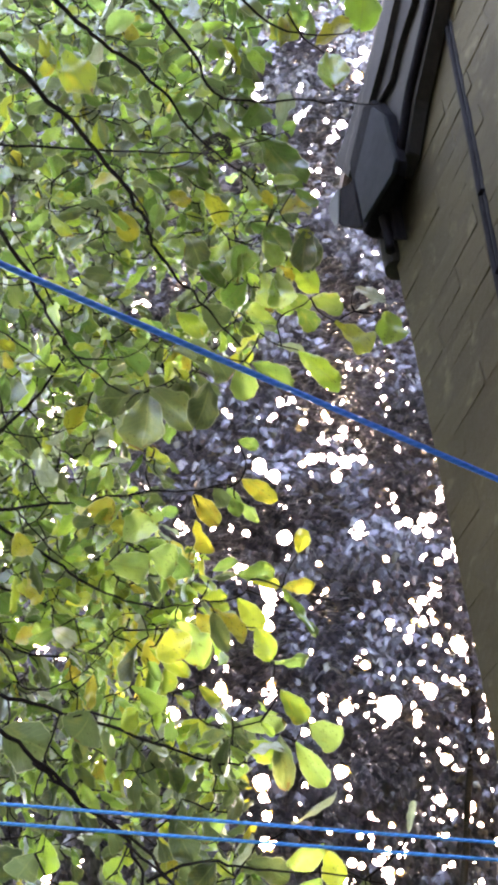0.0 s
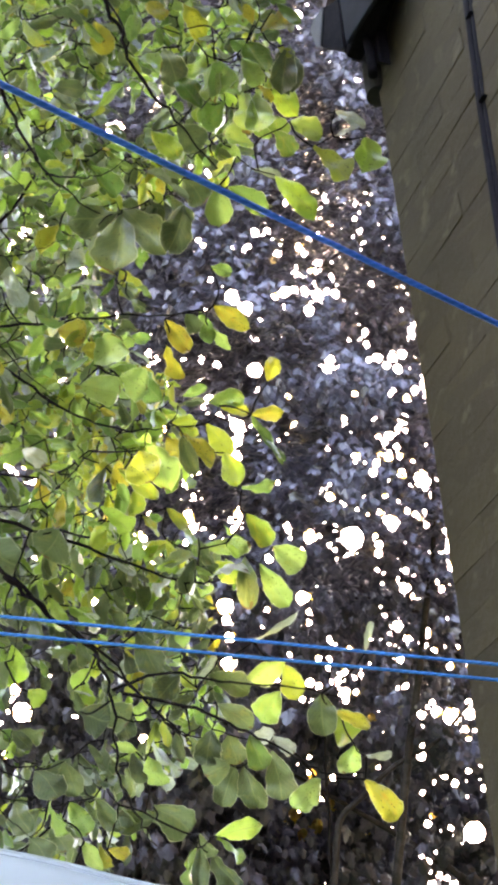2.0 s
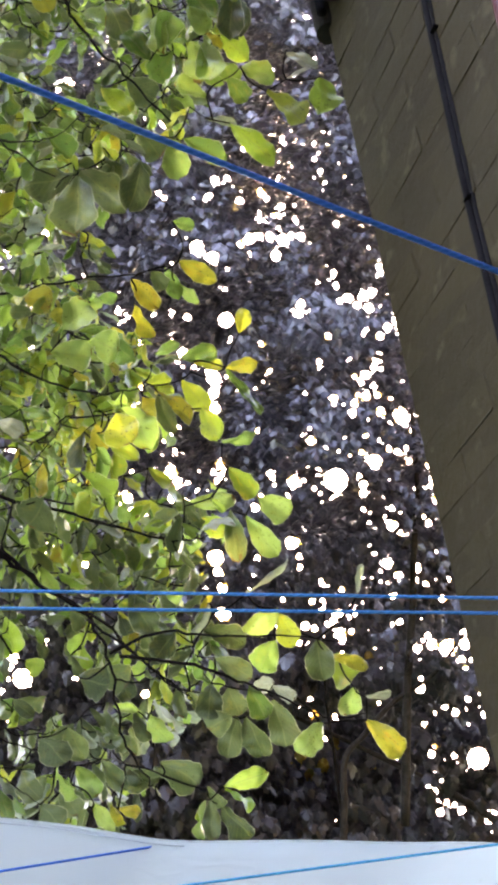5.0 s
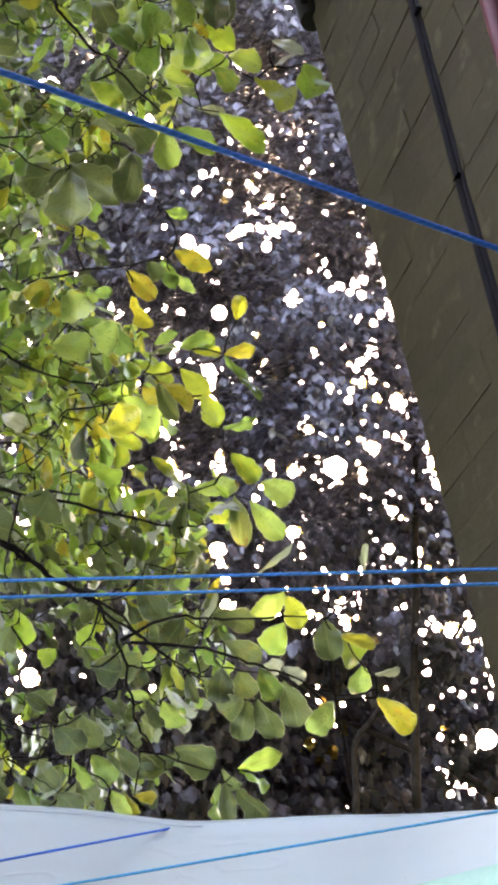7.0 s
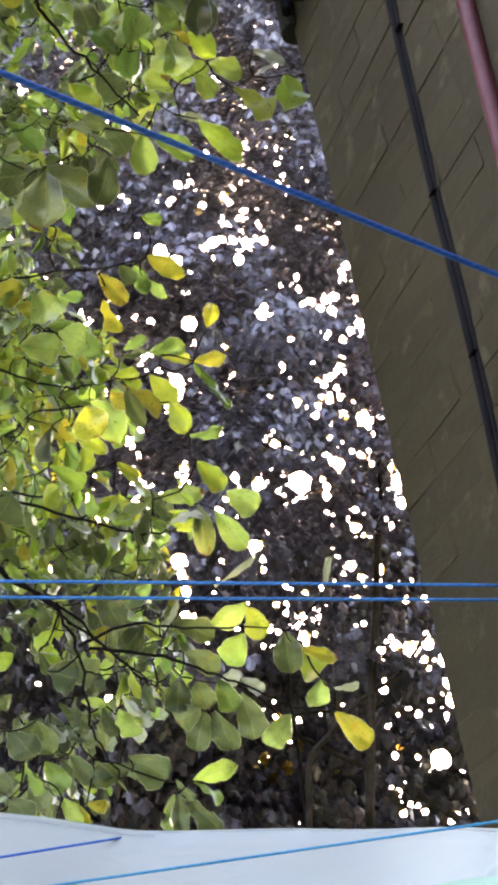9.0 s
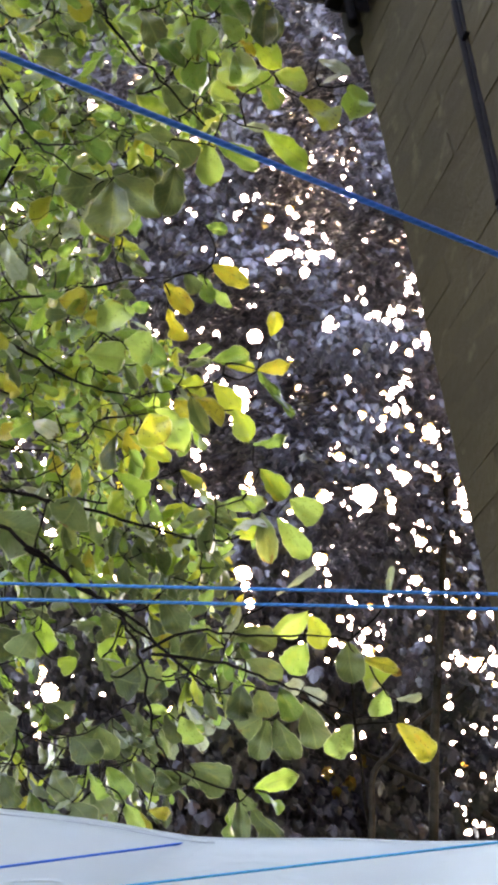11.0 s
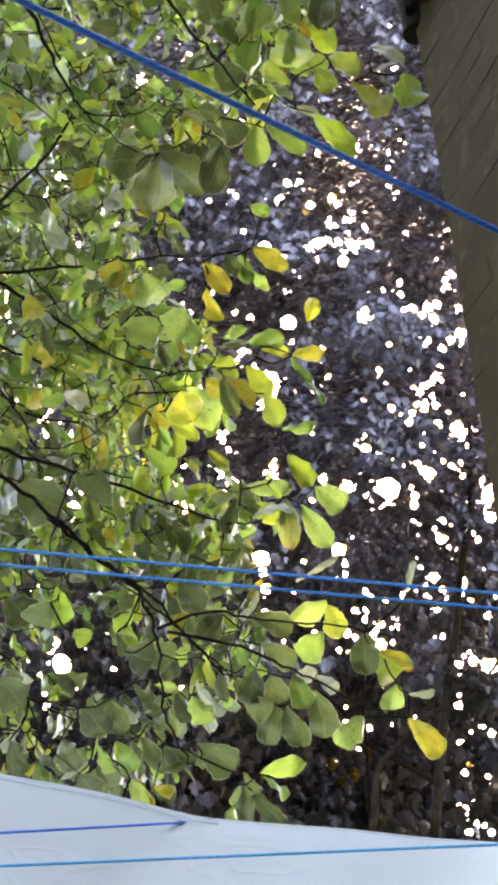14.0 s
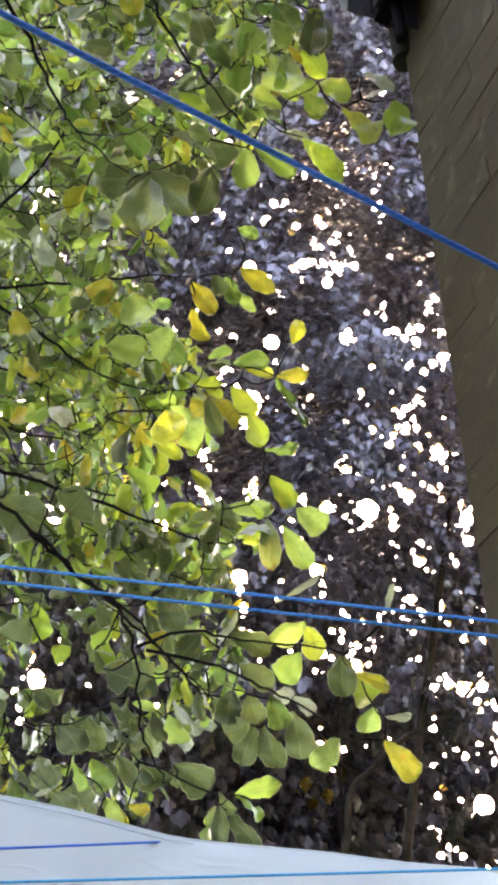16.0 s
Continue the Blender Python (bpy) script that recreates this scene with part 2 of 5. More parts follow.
def tarp_material():
    n = Nodes("white_canopy_fabric")
    pos = n.add("TexCoord").outputs["Object"]
    weave = n.add("TexWave", {"Vector": pos, "Scale": 260.0}).outputs["Fac"]
    dirt = n.noise(4.0, 5.0, pos)
    streak = n.noise(1.3, 3.0, n.add("VectorMath", {0: pos, 1: (1.0, 7.0, 7.0)}, operation="MULTIPLY").outputs[0])
    col = n.mix(n.ramp(dirt, (0.5, (0, 0, 0)), (0.75, (0.5, 0.5, 0.5))), (0.515, 0.60, 0.59), (0.47, 0.545, 0.53))
    col = n.mix(n.ramp(streak, (0.55, (0, 0, 0)), (0.72, (0.35, 0.35, 0.35))), col, (0.43, 0.495, 0.49))
    col = n.mix(n.ramp(n.noise(26.0, 2.0, pos), (0.71, (0, 0, 0)), (0.75, (0.3, 0.3, 0.3))), col, (0.35, 0.34, 0.28))
    # creases left by folding
    skew = n.add("VectorMath", {0: pos, 1: (2.2, 0.9, 5.0)}, operation="MULTIPLY").outputs[0]
    crease = n.ramp(n.math("ABSOLUTE", n.math("SUBTRACT", n.noise(1.5, 2.5, skew), 0.5)), (0.0, (1, 1, 1)), (0.022, (0, 0, 0)))
    height = n.math("ADD", n.math("ADD", n.math("MULTIPLY", weave, 0.02), n.noise(6.0, 4.0, pos)), n.math("MULTIPLY", crease, 0.4))
    face = n.add("BsdfPrincipled", {"Base Color": col, "Roughness": 0.65, "Normal": n.bump(height, 0.45, 0.009)}).outputs[0]
    back = n.add("BsdfTranslucent", {"Color": (0.57, 0.61, 0.6, 1)}).outputs[0]
    return n.done(n.add("MixShader", {0: 0.25, 1: face, 2: back}).outputs[0])


TARP = tarp_material()


# ---- making meshes ----
def link(name, mesh, parent=None, label=""):
    ob = new(name, mesh)
    if parent is not None:
        ob.parent = parent
    return tagged(ob, label)


def part(name, bm, material, parent=None, label=""):
    mesh = bpy.data.meshes.new(name)
    bm.to_mesh(mesh)
    bm.free()
    for m in material if isinstance(material, (list, tuple)) else (material,):
        mesh.materials.append(m)
    return link(name, mesh, parent, label)


def joined(name, verts, faces, uvs, slots, materials, parent=None, label="", smooth=True):
    """One mesh from arrays of corners, faces, corner places on the leaf, and material slots."""
    mesh = bpy.data.meshes.new(name)
    mesh.from_pydata(verts, [], faces)
    for m in materials:
        mesh.materials.append(m)
    if slots is not None:
        mesh.polygons.foreach_set("material_index", slots)
    mesh.polygons.foreach_set("use_smooth", np.full(len(mesh.polygons), smooth))
    if uvs is not None:
        layer = mesh.uv_layers.new(name="UVMap")
        index = np.empty(len(mesh.loops), dtype=np.int32)
        mesh.loops.foreach_get("vertex_index", index)
        layer.data.foreach_set("uv", np.asarray(uvs, dtype=np.float32)[index].ravel())
    mesh.update()
    return link(name, mesh, parent, label)


def box(bm, m, sx, sy, sz, bevel=0.0):
    made = bmesh.ops.create_cube(bm, size=1.0, matrix=m @ Matrix.Diagonal((sx, sy, sz, 1)))
    if bevel:
        edges = list({e for v in made["verts"] for e in v.link_edges})
        bmesh.ops.bevel(bm, geom=edges, offset=bevel, segments=2, affect="EDGES")


def tube(points, radii, sides=8):
    """Corners, faces and places of a tube along points."""
    pts = np.asarray(points, float)
    ways = np.gradient(pts, axis=0)
    ways /= np.linalg.norm(ways, axis=1)[:, None] + 1e-9
    ref = np.array((0.31, 0.17, 0.93))
    a = np.cross(ways, ref)
    a /= np.linalg.norm(a, axis=1)[:, None] + 1e-9
    b = np.cross(ways, a)
    run = np.r_[0, np.cumsum(np.linalg.norm(np.diff(pts, axis=0), axis=1))]
    ang = np.arange(sides) / sides * 2 * np.pi
    r = np.broadcast_to(radii, (len(pts),))[:, None, None]
    ring = pts[:, None] + r * (np.cos(ang)[None, :, None] * a[:, None] + np.sin(ang)[None, :, None] * b[:, None])
    uv = np.stack(np.broadcast_arrays(ang[None] / (2 * np.pi), run[:, None]), -1)
    n = len(pts)
    faces = [(i * sides + j, i * sides + (j + 1) % sides, (i + 1) * sides + (j + 1) % sides, (i + 1) * sides + j)
             for i in range(n - 1) for j in range(sides)]
    faces += [tuple(range(sides))[::-1], tuple((n - 1) * sides + j for j in range(sides))]
    return ring.reshape(-1, 3), faces, uv.reshape(-1, 2)


def smooth_line(points, steps=6):
    """A rounded line through the points."""
    p = [Vector(q) for q in points]
    p = [p[0] * 2 - p[1]] + p + [p[-1] * 2 - p[-2]]
    out = []
    for a, b, c, d in zip(p, p[1:], p[2:], p[3:]):
        for k in range(steps):
            t = k / steps
            out.append(0.5 * (2 * b + (c - a) * t + (2 * a - 5 * b + 4 * c - d) * t * t + (3 * b - a - 3 * c + d) * t ** 3))
    return out + [p[-2]]


def thing(name, place, label, category, group="", kind=""):
    ob = new(name)
    ob.location = place
    ob.empty_display_size = 0.1
    bpy.context.view_layer.update()
    return tagged(ob, label, category, group, kind)


def under(ob, parent):
    """Hangs a mesh that was made in world places under its thing."""
    ob.parent = parent
    ob.matrix_parent_inverse = Matrix.Translation(parent.location).inverted()
    return ob


# ---- ground ----
bm = bmesh.new()
bmesh.ops.create_grid(bm, x_segments=24, y_segments=24, size=600)
tagged(part("ground", bm, GRASS), "short green lawn that reaches the horizon", "ground", kind="structure")

# ---- plain unseen walls, added to close the place round the viewer ----
PLASTER = worn_material("grey_plaster", (0.045, 0.047, 0.05), (0.07, 0.073, 0.077), 0.9, 9.0, 0.0, 0.2)
# the added north wall keeps sun off the ground below the far tree
for name, x, y, sx, sy, high in (("wall_south", -0.5, -3.2, 14.0, 0.24, 7.0), ("wall_west", -6.2, 3.2, 0.24, 12.6, 4.8), ("wall_north", -0.5, 9.4, 14.0, 0.24, 3.6)):
    bm = bmesh.new()
    box(bm, pose(x, y, high / 2 - 0.05), sx, sy, high + 0.1, 0.01)
    tagged(part(name, bm, PLASTER), "plain dark grey plastered wall, added out of view", "wall", kind="structure")

# ---- the brick house: a gable wall whose far corner shows ----
CORNER = Vector((0.2687, 1.9399, 0.0))
ALONG = Vector((-0.4617, 0.8870, 0.0))
INTO = Vector((0.8870, 0.4617, 0.0))
HOUSE = Matrix(((ALONG.x, INTO.x, 0, CORNER.x), (ALONG.y, INTO.y, 0, CORNER.y), (0, 0, 1, 0), (0, 0, 0, 1)))
EAVE, PITCH, DEEP, WIDE = 4.46, radians(38), 7.0, 8.0
house = thing("house", CORNER, "tan brick house with a steep gable and grey eaves", "house")


def house_part(name, bm, material, label="", parent=None):
    bm.transform(HOUSE)
    bmesh.ops.recalc_face_normals(bm, faces=bm.faces)
    return under(part(name, bm, material, None, label), house)


# body of the wall: a gable outline, 0.24 m thick, behind the bricks' faces
def gable_wall(y0, y1):
    bm = bmesh.new()
    rise = WIDE / 2 * math.tan(PITCH)
    outline = [(0, 0), (0, EAVE), (-WIDE / 2, EAVE + rise), (-WIDE, EAVE), (-WIDE, 0)]
    front = [bm.verts.new((x, y0, z)) for x, z in outline]
    rear = [bm.verts.new((x, y1, z)) for x, z in outline]
    bm.faces.new(front), bm.faces.new(rear[::-1])
    for i in range(5):
        bm.faces.new((front[i], rear[i], rear[(i + 1) % 5], front[(i + 1) % 5]))
    return bm


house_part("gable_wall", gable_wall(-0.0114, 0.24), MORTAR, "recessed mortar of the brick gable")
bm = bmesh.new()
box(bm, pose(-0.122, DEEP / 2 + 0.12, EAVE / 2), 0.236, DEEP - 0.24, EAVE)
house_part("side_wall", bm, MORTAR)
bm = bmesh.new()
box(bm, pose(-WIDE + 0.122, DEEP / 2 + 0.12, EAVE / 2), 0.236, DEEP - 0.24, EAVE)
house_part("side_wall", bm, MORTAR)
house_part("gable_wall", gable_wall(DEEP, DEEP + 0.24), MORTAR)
slope = WIDE / 2 / math.cos(PITCH) + 0.2
for side in (0, 1):
    bm = bmesh.new()
    m = pose(0, 0, 0, 0, math.degrees(PITCH)) if side == 0 else pose(-WIDE, 0, 0, 0, -math.degrees(PITCH))
    m = Matrix.Translation((0, 0, EAVE + 0.10)) @ m
    box(bm, m @ pose((-slope / 2 + 0.05) * (1 if side == 0 else -1), DEEP / 2 + 0.13, 0.16), slope, DEEP + 0.46, 0.05, 0.006)
    house_part("roof", bm, ROOF, "dark roof slope")

# the verge: soffit, barge boards, boxed end and gutter end at the foot
def wall_plate(name, outline, off0, off1, material, label=""):
    """A flat body parallel to the gable: its outline as (along, height), between two distances from the wall."""
    bm = bmesh.new()
    front = [bm.verts.new((x, -off1, z)) for x, z in outline]
    rear = [bm.verts.new((x, -off0, z)) for x, z in outline]
    bm.faces.new(front), bm.faces.new(rear[::-1])
    for i in range(len(outline)):
        j = (i + 1) % len(outline)
        bm.faces.new((front[i], rear[i], rear[j], front[j]))
    bmesh.ops.bevel(bm, geom=list(bm.edges), offset=0.003, segments=2, affect="EDGES")
    return house_part(name, bm, material, label)


wall_plate("soffit", [(-0.519, 5.191), (-0.411, 4.957), (-0.305, 4.908), (-0.119, 4.880), (-0.176, 4.733), (-0.183, 4.456), (-0.173, 4.382), (-0.234, 4.402), (-0.327, 4.529), (-0.403, 4.586), (-0.530, 4.699), (-0.667, 4.823)], 0.02, 0.06, GREY_BOARD, "grey-brown soffit board under the verge")
# a dark strip takes the place of the slight shadow along the barge board
wall_plate("trim_board", [(-0.533, 5.142), (-0.378, 5.014), (-0.260, 4.915), (-0.134, 4.811), (-0.170, 4.759), (-0.260, 4.733), (-0.350, 4.806), (-0.458, 4.842), (-0.597, 4.981)], 0.062, 0.08, SHADE_STRIP, "dark strip for the shade behind the barge board")
wall_plate("barge_board", [(-0.518, 5.164), (-0.358, 5.044), (-0.239, 4.962), (-0.136, 4.899), (0.098, 4.845), (0.025, 4.659), (-0.039, 4.696), (-0.159, 4.768), (-0.290, 4.846), (-0.405, 4.942), (-0.557, 5.067)], 0.082, 0.10, PALE_BOARD, "weathered dark grey barge board")
wall_plate("boxed_end_back", [(-0.001, 4.694), (-0.137, 4.795), (-0.193, 4.736), (-0.230, 4.599), (-0.230, 4.359), (-0.202, 4.324), (-0.013, 4.314), (-0.005, 4.361), (0.005, 4.558)], 0.062, 0.104, BLACK)
wall_plate("boxed_end", [(-0.200, 4.675), (-0.252, 4.534), (-0.260, 4.306), (-0.231, 4.275), (-0.042, 4.325), (-0.037, 4.551)], 0.106, 0.118, SLATE, "slate-grey boxed eave end")
wall_plate("gutter_end", [(0.066, 4.661), (0.007, 4.590), (-0.022, 4.585), (-0.021, 4.336), (0.009, 4.370), (0.106, 4.523)], 0.08, 0.112, BLACK, "black gutter end")
wall_plate("gutter_cap", [(0.059, 4.648), (0.098, 4.511), (0.123, 4.537), (0.152, 4.668), (0.123, 4.676)], 0.114, 0.118, GUTTER_CAP, "grey gutter cap")
wall_plate("eave_bracket", [(0.038, 4.390), (0.045, 4.444), (-0.168, 4.390), (-0.105, 4.341), (-0.104, 4.190)], 0.03, 0.061, BLACK, "black eave bracket")
bm = bmesh.new()
bmesh.ops.create_cone(bm, cap_ends=True, segments=16, radius1=0.034, radius2=0.034, depth=0.13, matrix=pose(0.010, -0.008, 4.285))
house_part("pipe_stub", bm, GREY_BOARD, "short grey pipe under the eave")


def wall_tube(name, points, radius, off, material, label, sides=10):
    """A cable down the gable: points are (along, height), held off from the wall."""
    line = smooth_line([HOUSE @ Vector((s, -off, z)) for s, z in points], 6)
    v, fs, uv = tube([tuple(p) for p in line], radius, sides)
    return tagged(joined(name, v.tolist(), fs, uv, None, [material]), label, name.replace("_", " "))


cable = wall_tube("black_cable", [(-0.515, 4.95), (-0.475, 4.6), (-0.436, 4.2), (-0.392, 3.8), (-0.360, 3.45), (-0.340, 3.2), (-0.327, 2.98), (-0.308, 2.75), (-0.283, 2.5), (-0.27, 2.2), (-0.26, 1.8), (-0.25, 0.05)],
                  0.0085, 0.014, CABLE, "black cable bundle clipped down the brick gable wall")
cable["category"] = "cable"
cable_two = wall_tube("thin_cable", [(-0.529, 4.95), (-0.489, 4.6), (-0.450, 4.2), (-0.406, 3.8), (-0.374, 3.45), (-0.354, 3.2), (-0.341, 2.98), (-0.322, 2.75), (-0.296, 2.5), (-0.283, 2.2), (-0.273, 1.8), (-0.263, 0.05)],
                      0.006, 0.011, CABLE, "thin black cable beside the thicker one")
cable_two["category"] = "cable"
verge_cable = wall_tube("verge_cable", [(-0.663, 4.839), (-0.521, 4.723), (-0.391, 4.613), (-0.316, 4.552), (-0.221, 4.426), (-0.161, 4.382), (-0.087, 4.386), (-0.074, 4.340), (-0.080, 4.254), (-0.078, 4.164)],
                        0.013, 0.072, BLACK, "black cable that follows the verge to the corner")
verge_cable["category"] = "cable"
pipe = wall_tube("red_pipe", [(-0.80, 4.95), (-0.69, 4.1), (-0.606, 3.52), (-0.565, 3.15), (-0.52, 2.7), (-0.47, 2.3), (-0.44, 1.8), (-0.43, 0.05)],
                 0.0165, 0.022, PIPE, "pinkish red plastic conduit down the gable wall")
pipe["category"] = "pipe"
for s, z in ((-0.505, 4.82), (-0.415, 3.95), (-0.395, 3.68), (-0.345, 3.235), (-0.322, 2.86), (-0.312, 2.62)):
    bm = bmesh.new()
    box(bm, HOUSE @ pose(s - 0.004, -0.017, z, 0, 8, 0), 0.021, 0.016, 0.005, 0.0015)
    clip = part("cable_clip", bm, BLACK)
    tagged(clip, "small black clip that holds the cables to the brick", "cable clip", "clips along the cable")


# ---- ropes ----
def rope(a, b, radius, sag, label, material=LINE):
    a, b = Vector(a), Vector(b)
    pts = [a.lerp(b, k / 40) - Vector((0, 0, sag * 4 * k / 40 * (1 - k / 40))) for k in range(41)]
    v, fs, uv = tube([tuple(p) for p in pts], radius, 10)
    return tagged(joined("rope", v.tolist(), fs, uv, None, [material]), label, "rope", "blue ropes")


rope((-1.311, 0.020, 2.921), (0.504, 1.444, 2.791), 0.0041, 0.004, "thick bright blue twisted rope stretched across the garden", ROPE)
rope((-1.314, 1.471, 2.665), (0.356, 1.728, 2.461), 0.0026, 0.0, "taut blue line, upper one of a pair")
rope((-1.322, 1.305, 2.551), (0.357, 1.727, 2.434), 0.0025, 0.0, "taut blue line, lower one of a pair")
rope((-0.853, 1.441, 2.076), (-0.305, 2.026, 2.256), 0.0021, 0.0, "blue guy line tied to the canopy edge", ROPE)
rope((-1.820, 1.335, 2.028), (0.352, 1.736, 2.100), 0.0019, 0.0, "pale blue line stretched over the white canopy", PALE_LINE)

# ---- white canopy below ----
EDGE_LINE = smooth_line([(-1.10, 1.69, 2.395), (-0.940, 1.765, 2.369), (-0.820, 1.821, 2.348), (-0.700, 1.876, 2.326), (-0.600, 1.918, 2.313), (-0.520, 1.949, 2.302), (-0.450, 1.972, 2.289), (-0.380, 1.993, 2.272), (-0.310, 2.009, 2.256), (-0.240, 2.020, 2.247), (-0.150, 2.029, 2.237), (-0.050, 2.033, 2.224), (0.080, 2.035, 2.202), (0.216, 1.970, 2.165), (0.324, 1.760, 2.082), (0.408, 1.573, 2.011), (0.479, 1.404, 1.947)], 4)


def canopy_sheet(away):
    """One slope of the canopy, from its ridge down: towards the house side or away."""
    verts, faces, n = [], [], 22
    ridge = [p for p in EDGE_LINE if not away or p.x < 0.15]
    for i, p in enumerate(ridge):
        for k in range(n + 1):
            t = k / n
            wrinkle = 0.020 * noise.noise((i * 0.16, t * 3.0, 1.7 if away else 0.0)) * min(1, t * 6) + 0.009 * noise.noise((i * 0.45, t * 14.0, 4.0)) * min(1, t * 8)
            drop = 0.80 * t - 0.08 * t * (1 - t)
            out = Vector((-0.05, -0.42 if not away else 0.9, 0)) * t
            verts.append(tuple(p + out + Vector((0, 0, -drop + wrinkle - (0.0 if not away else 0.12 * t)))))
    m = len(ridge)
    faces = [(i * (n + 1) + k, (i + 1) * (n + 1) + k, (i + 1) * (n + 1) + k + 1, i * (n + 1) + k + 1) for i in range(m - 1) for k in range(n)]
    return verts, faces


canopy = thing("canopy", (EDGE_LINE[20].x, EDGE_LINE[20].y, 0), "white fabric garden canopy with soft wrinkles", "canopy")
for away in (False, True):
    v, fs = canopy_sheet(away)
    sheet = joined("canopy_sheet", v, fs, None, None, [TARP])
    solid = sheet.modifiers.new("thickness", "SOLIDIFY")
    solid.thickness, solid.offset = 0.002, -1
    under(sheet, canopy)
# a pale green band lower on the side towards the house
band_v, band_f = [], []
for i, p in enumerate(EDGE_LINE):
    if p.x > -0.06:
        start = max(0.06, 0.203 - 0.34 * p.x)
        for k in range(9):
            t = start + (0.62 - start) * k / 8
            drop = 0.80 * t - 0.08 * t * (1 - t)
            band_v.append(tuple(p + Vector((-0.05 * t, -0.42 * t - 0.012, -drop))))
rows_band = len(band_v) // 9
band_f = [(i * 9 + k, (i + 1) * 9 + k, (i + 1) * 9 + k + 1, i * 9 + k + 1) for i in range(rows_band - 1) for k in range(8)]
band = joined("green_band", band_v, band_f, None, None, [GREEN_TRIM])
thick = band.modifiers.new("thickness", "SOLIDIFY")
thick.thickness, thick.offset = 0.002, 0
tagged(under(band, canopy), "pale green lower band")
hem_v, hem_f, hem_uv = tube([tuple(p) for p in EDGE_LINE], 0.0035, 6)
seam_v, seam_f, seam_uv = tube([tuple(p + Vector((-0.001, -0.0115, -0.0085))) for p in EDGE_LINE if p.x < -0.26], 0.0011, 6)
under(joined("seam", seam_v.tolist(), seam_f, seam_uv, None, [SEAM]), canopy)
under(joined("hem", hem_v.tolist(), hem_f, hem_uv, None, [TARP]), canopy)
free_end = [p for p in EDGE_LINE if p.x < 0.12][-1]
for p, dy in ((EDGE_LINE[2], -0.40), (EDGE_LINE[2], 0.85), (EDGE_LINE[-3], -0.40), (free_end, 0.85)):
    bm = bmesh.new()
    top = p.z - 0.77 - (0.1 if dy > 0 else 0)
    bmesh.ops.create_cone(bm, cap_ends=True, segments=12, radius1=0.016, radius2=0.016, depth=top, matrix=pose(p.x, p.y + dy, top / 2))
    under(part("leg", bm, POLE, None, "white steel leg"), canopy)

# ---- far tree: maroon maple ----
CROWN = Matrix(((0.98463, 0.15380, -0.08273, 0.0923), (0.15580, -0.55958, 0.81400, 0.0038), (-0.07890, 0.81438, 0.57494, 1.6545), (0, 0, 0, 1)))


def at(p, q, h):
    """A place in the leaning frame of the crowns: across, up, and away by h."""
    return CROWN @ Vector((p, q, h))


far_rng = np.random.default_rng(5)
# openings in the crown: across, up, radius, from the top down
GAPS_OUTER = [(1.10, -1.72, 0.035), (1.05, -1.46, 0.050), (1.08, -1.02, 0.038), (0.925, -0.965, 0.042), (0.855, -0.95, 0.030), (1.115, -1.20, 0.040), (1.085, -1.12, 0.026), (1.00, -0.95, 0.026)]
GAPS_CROWN = [(-0.249, 2.964, 0.028), (-0.113, 2.967, 0.038), (-0.062, 2.980, 0.032), (-0.019, 2.968, 0.024), (-0.512, 2.895, 0.024), (-0.415, 2.823, 0.035), (-0.427, 2.777, 0.022), (-0.293, 2.752, 0.025), (-0.258, 2.707, 0.032), (-0.222, 2.662, 0.024), (-0.237, 2.607, 0.017), (-0.029, 3.033, 0.019), (0.038, 3.080, 0.016), (0.249, 2.716, 0.028), (0.272, 2.853, 0.020), (0.312, 2.983, 0.016), (0.239, 2.789, 0.016), (0.179, 2.471, 0.024), (0.146, 2.453, 0.016), (0.103, 2.488, 0.014), (-0.012, 2.521, 0.017), (0.130, 2.390, 0.014), (0.167, 2.240, 0.016), (0.075, 2.238, 0.014), (-0.180, 2.153, 0.019), (-0.147, 2.177, 0.019), (-0.186, 2.092, 0.014), (0.062, 2.123, 0.019), (0.029, 2.105, 0.014), (-0.019, 2.666, 0.011), (0.183, 3.073, 0.013)]
GAPS_TOP = [(-0.695, 1.565, 0.014), (-0.806, 1.431, 0.013), (-0.293, 1.383, 0.020), (-0.435, 1.383, 0.014), (-0.259, 1.368, 0.013), (-0.491, 1.308, 0.014), (0.057, 1.267, 0.016), (-0.459, 1.241, 0.011), (-0.577, 1.218, 0.016), (0.370, 1.212, 0.011), (0.394, 1.157, 0.014), (-0.018, 1.139, 0.013), (0.504, 1.137, 0.009), (-0.073, 1.123, 0.022), (-0.322, 1.076, 0.013), (0.129, 1.070, 0.020), (-0.096, 1.060, 0.013), (-0.298, 1.052, 0.013), (0.151, 1.039, 0.022), (0.038, 1.036, 0.017), (-0.416, 1.029, 0.014), (0.221, 1.007, 0.016), (0.189, 0.968, 0.014), (0.284, 0.947, 0.014), (0.462, 0.929, 0.013), (-0.259, 0.899, 0.014), (0.164, 0.881, 0.016), (0.126, 0.876, 0.020), (0.299, 0.873, 0.016), (0.079, 0.865, 0.025), (0.224, 0.858, 0.024), (0.035, 0.840, 0.014)]
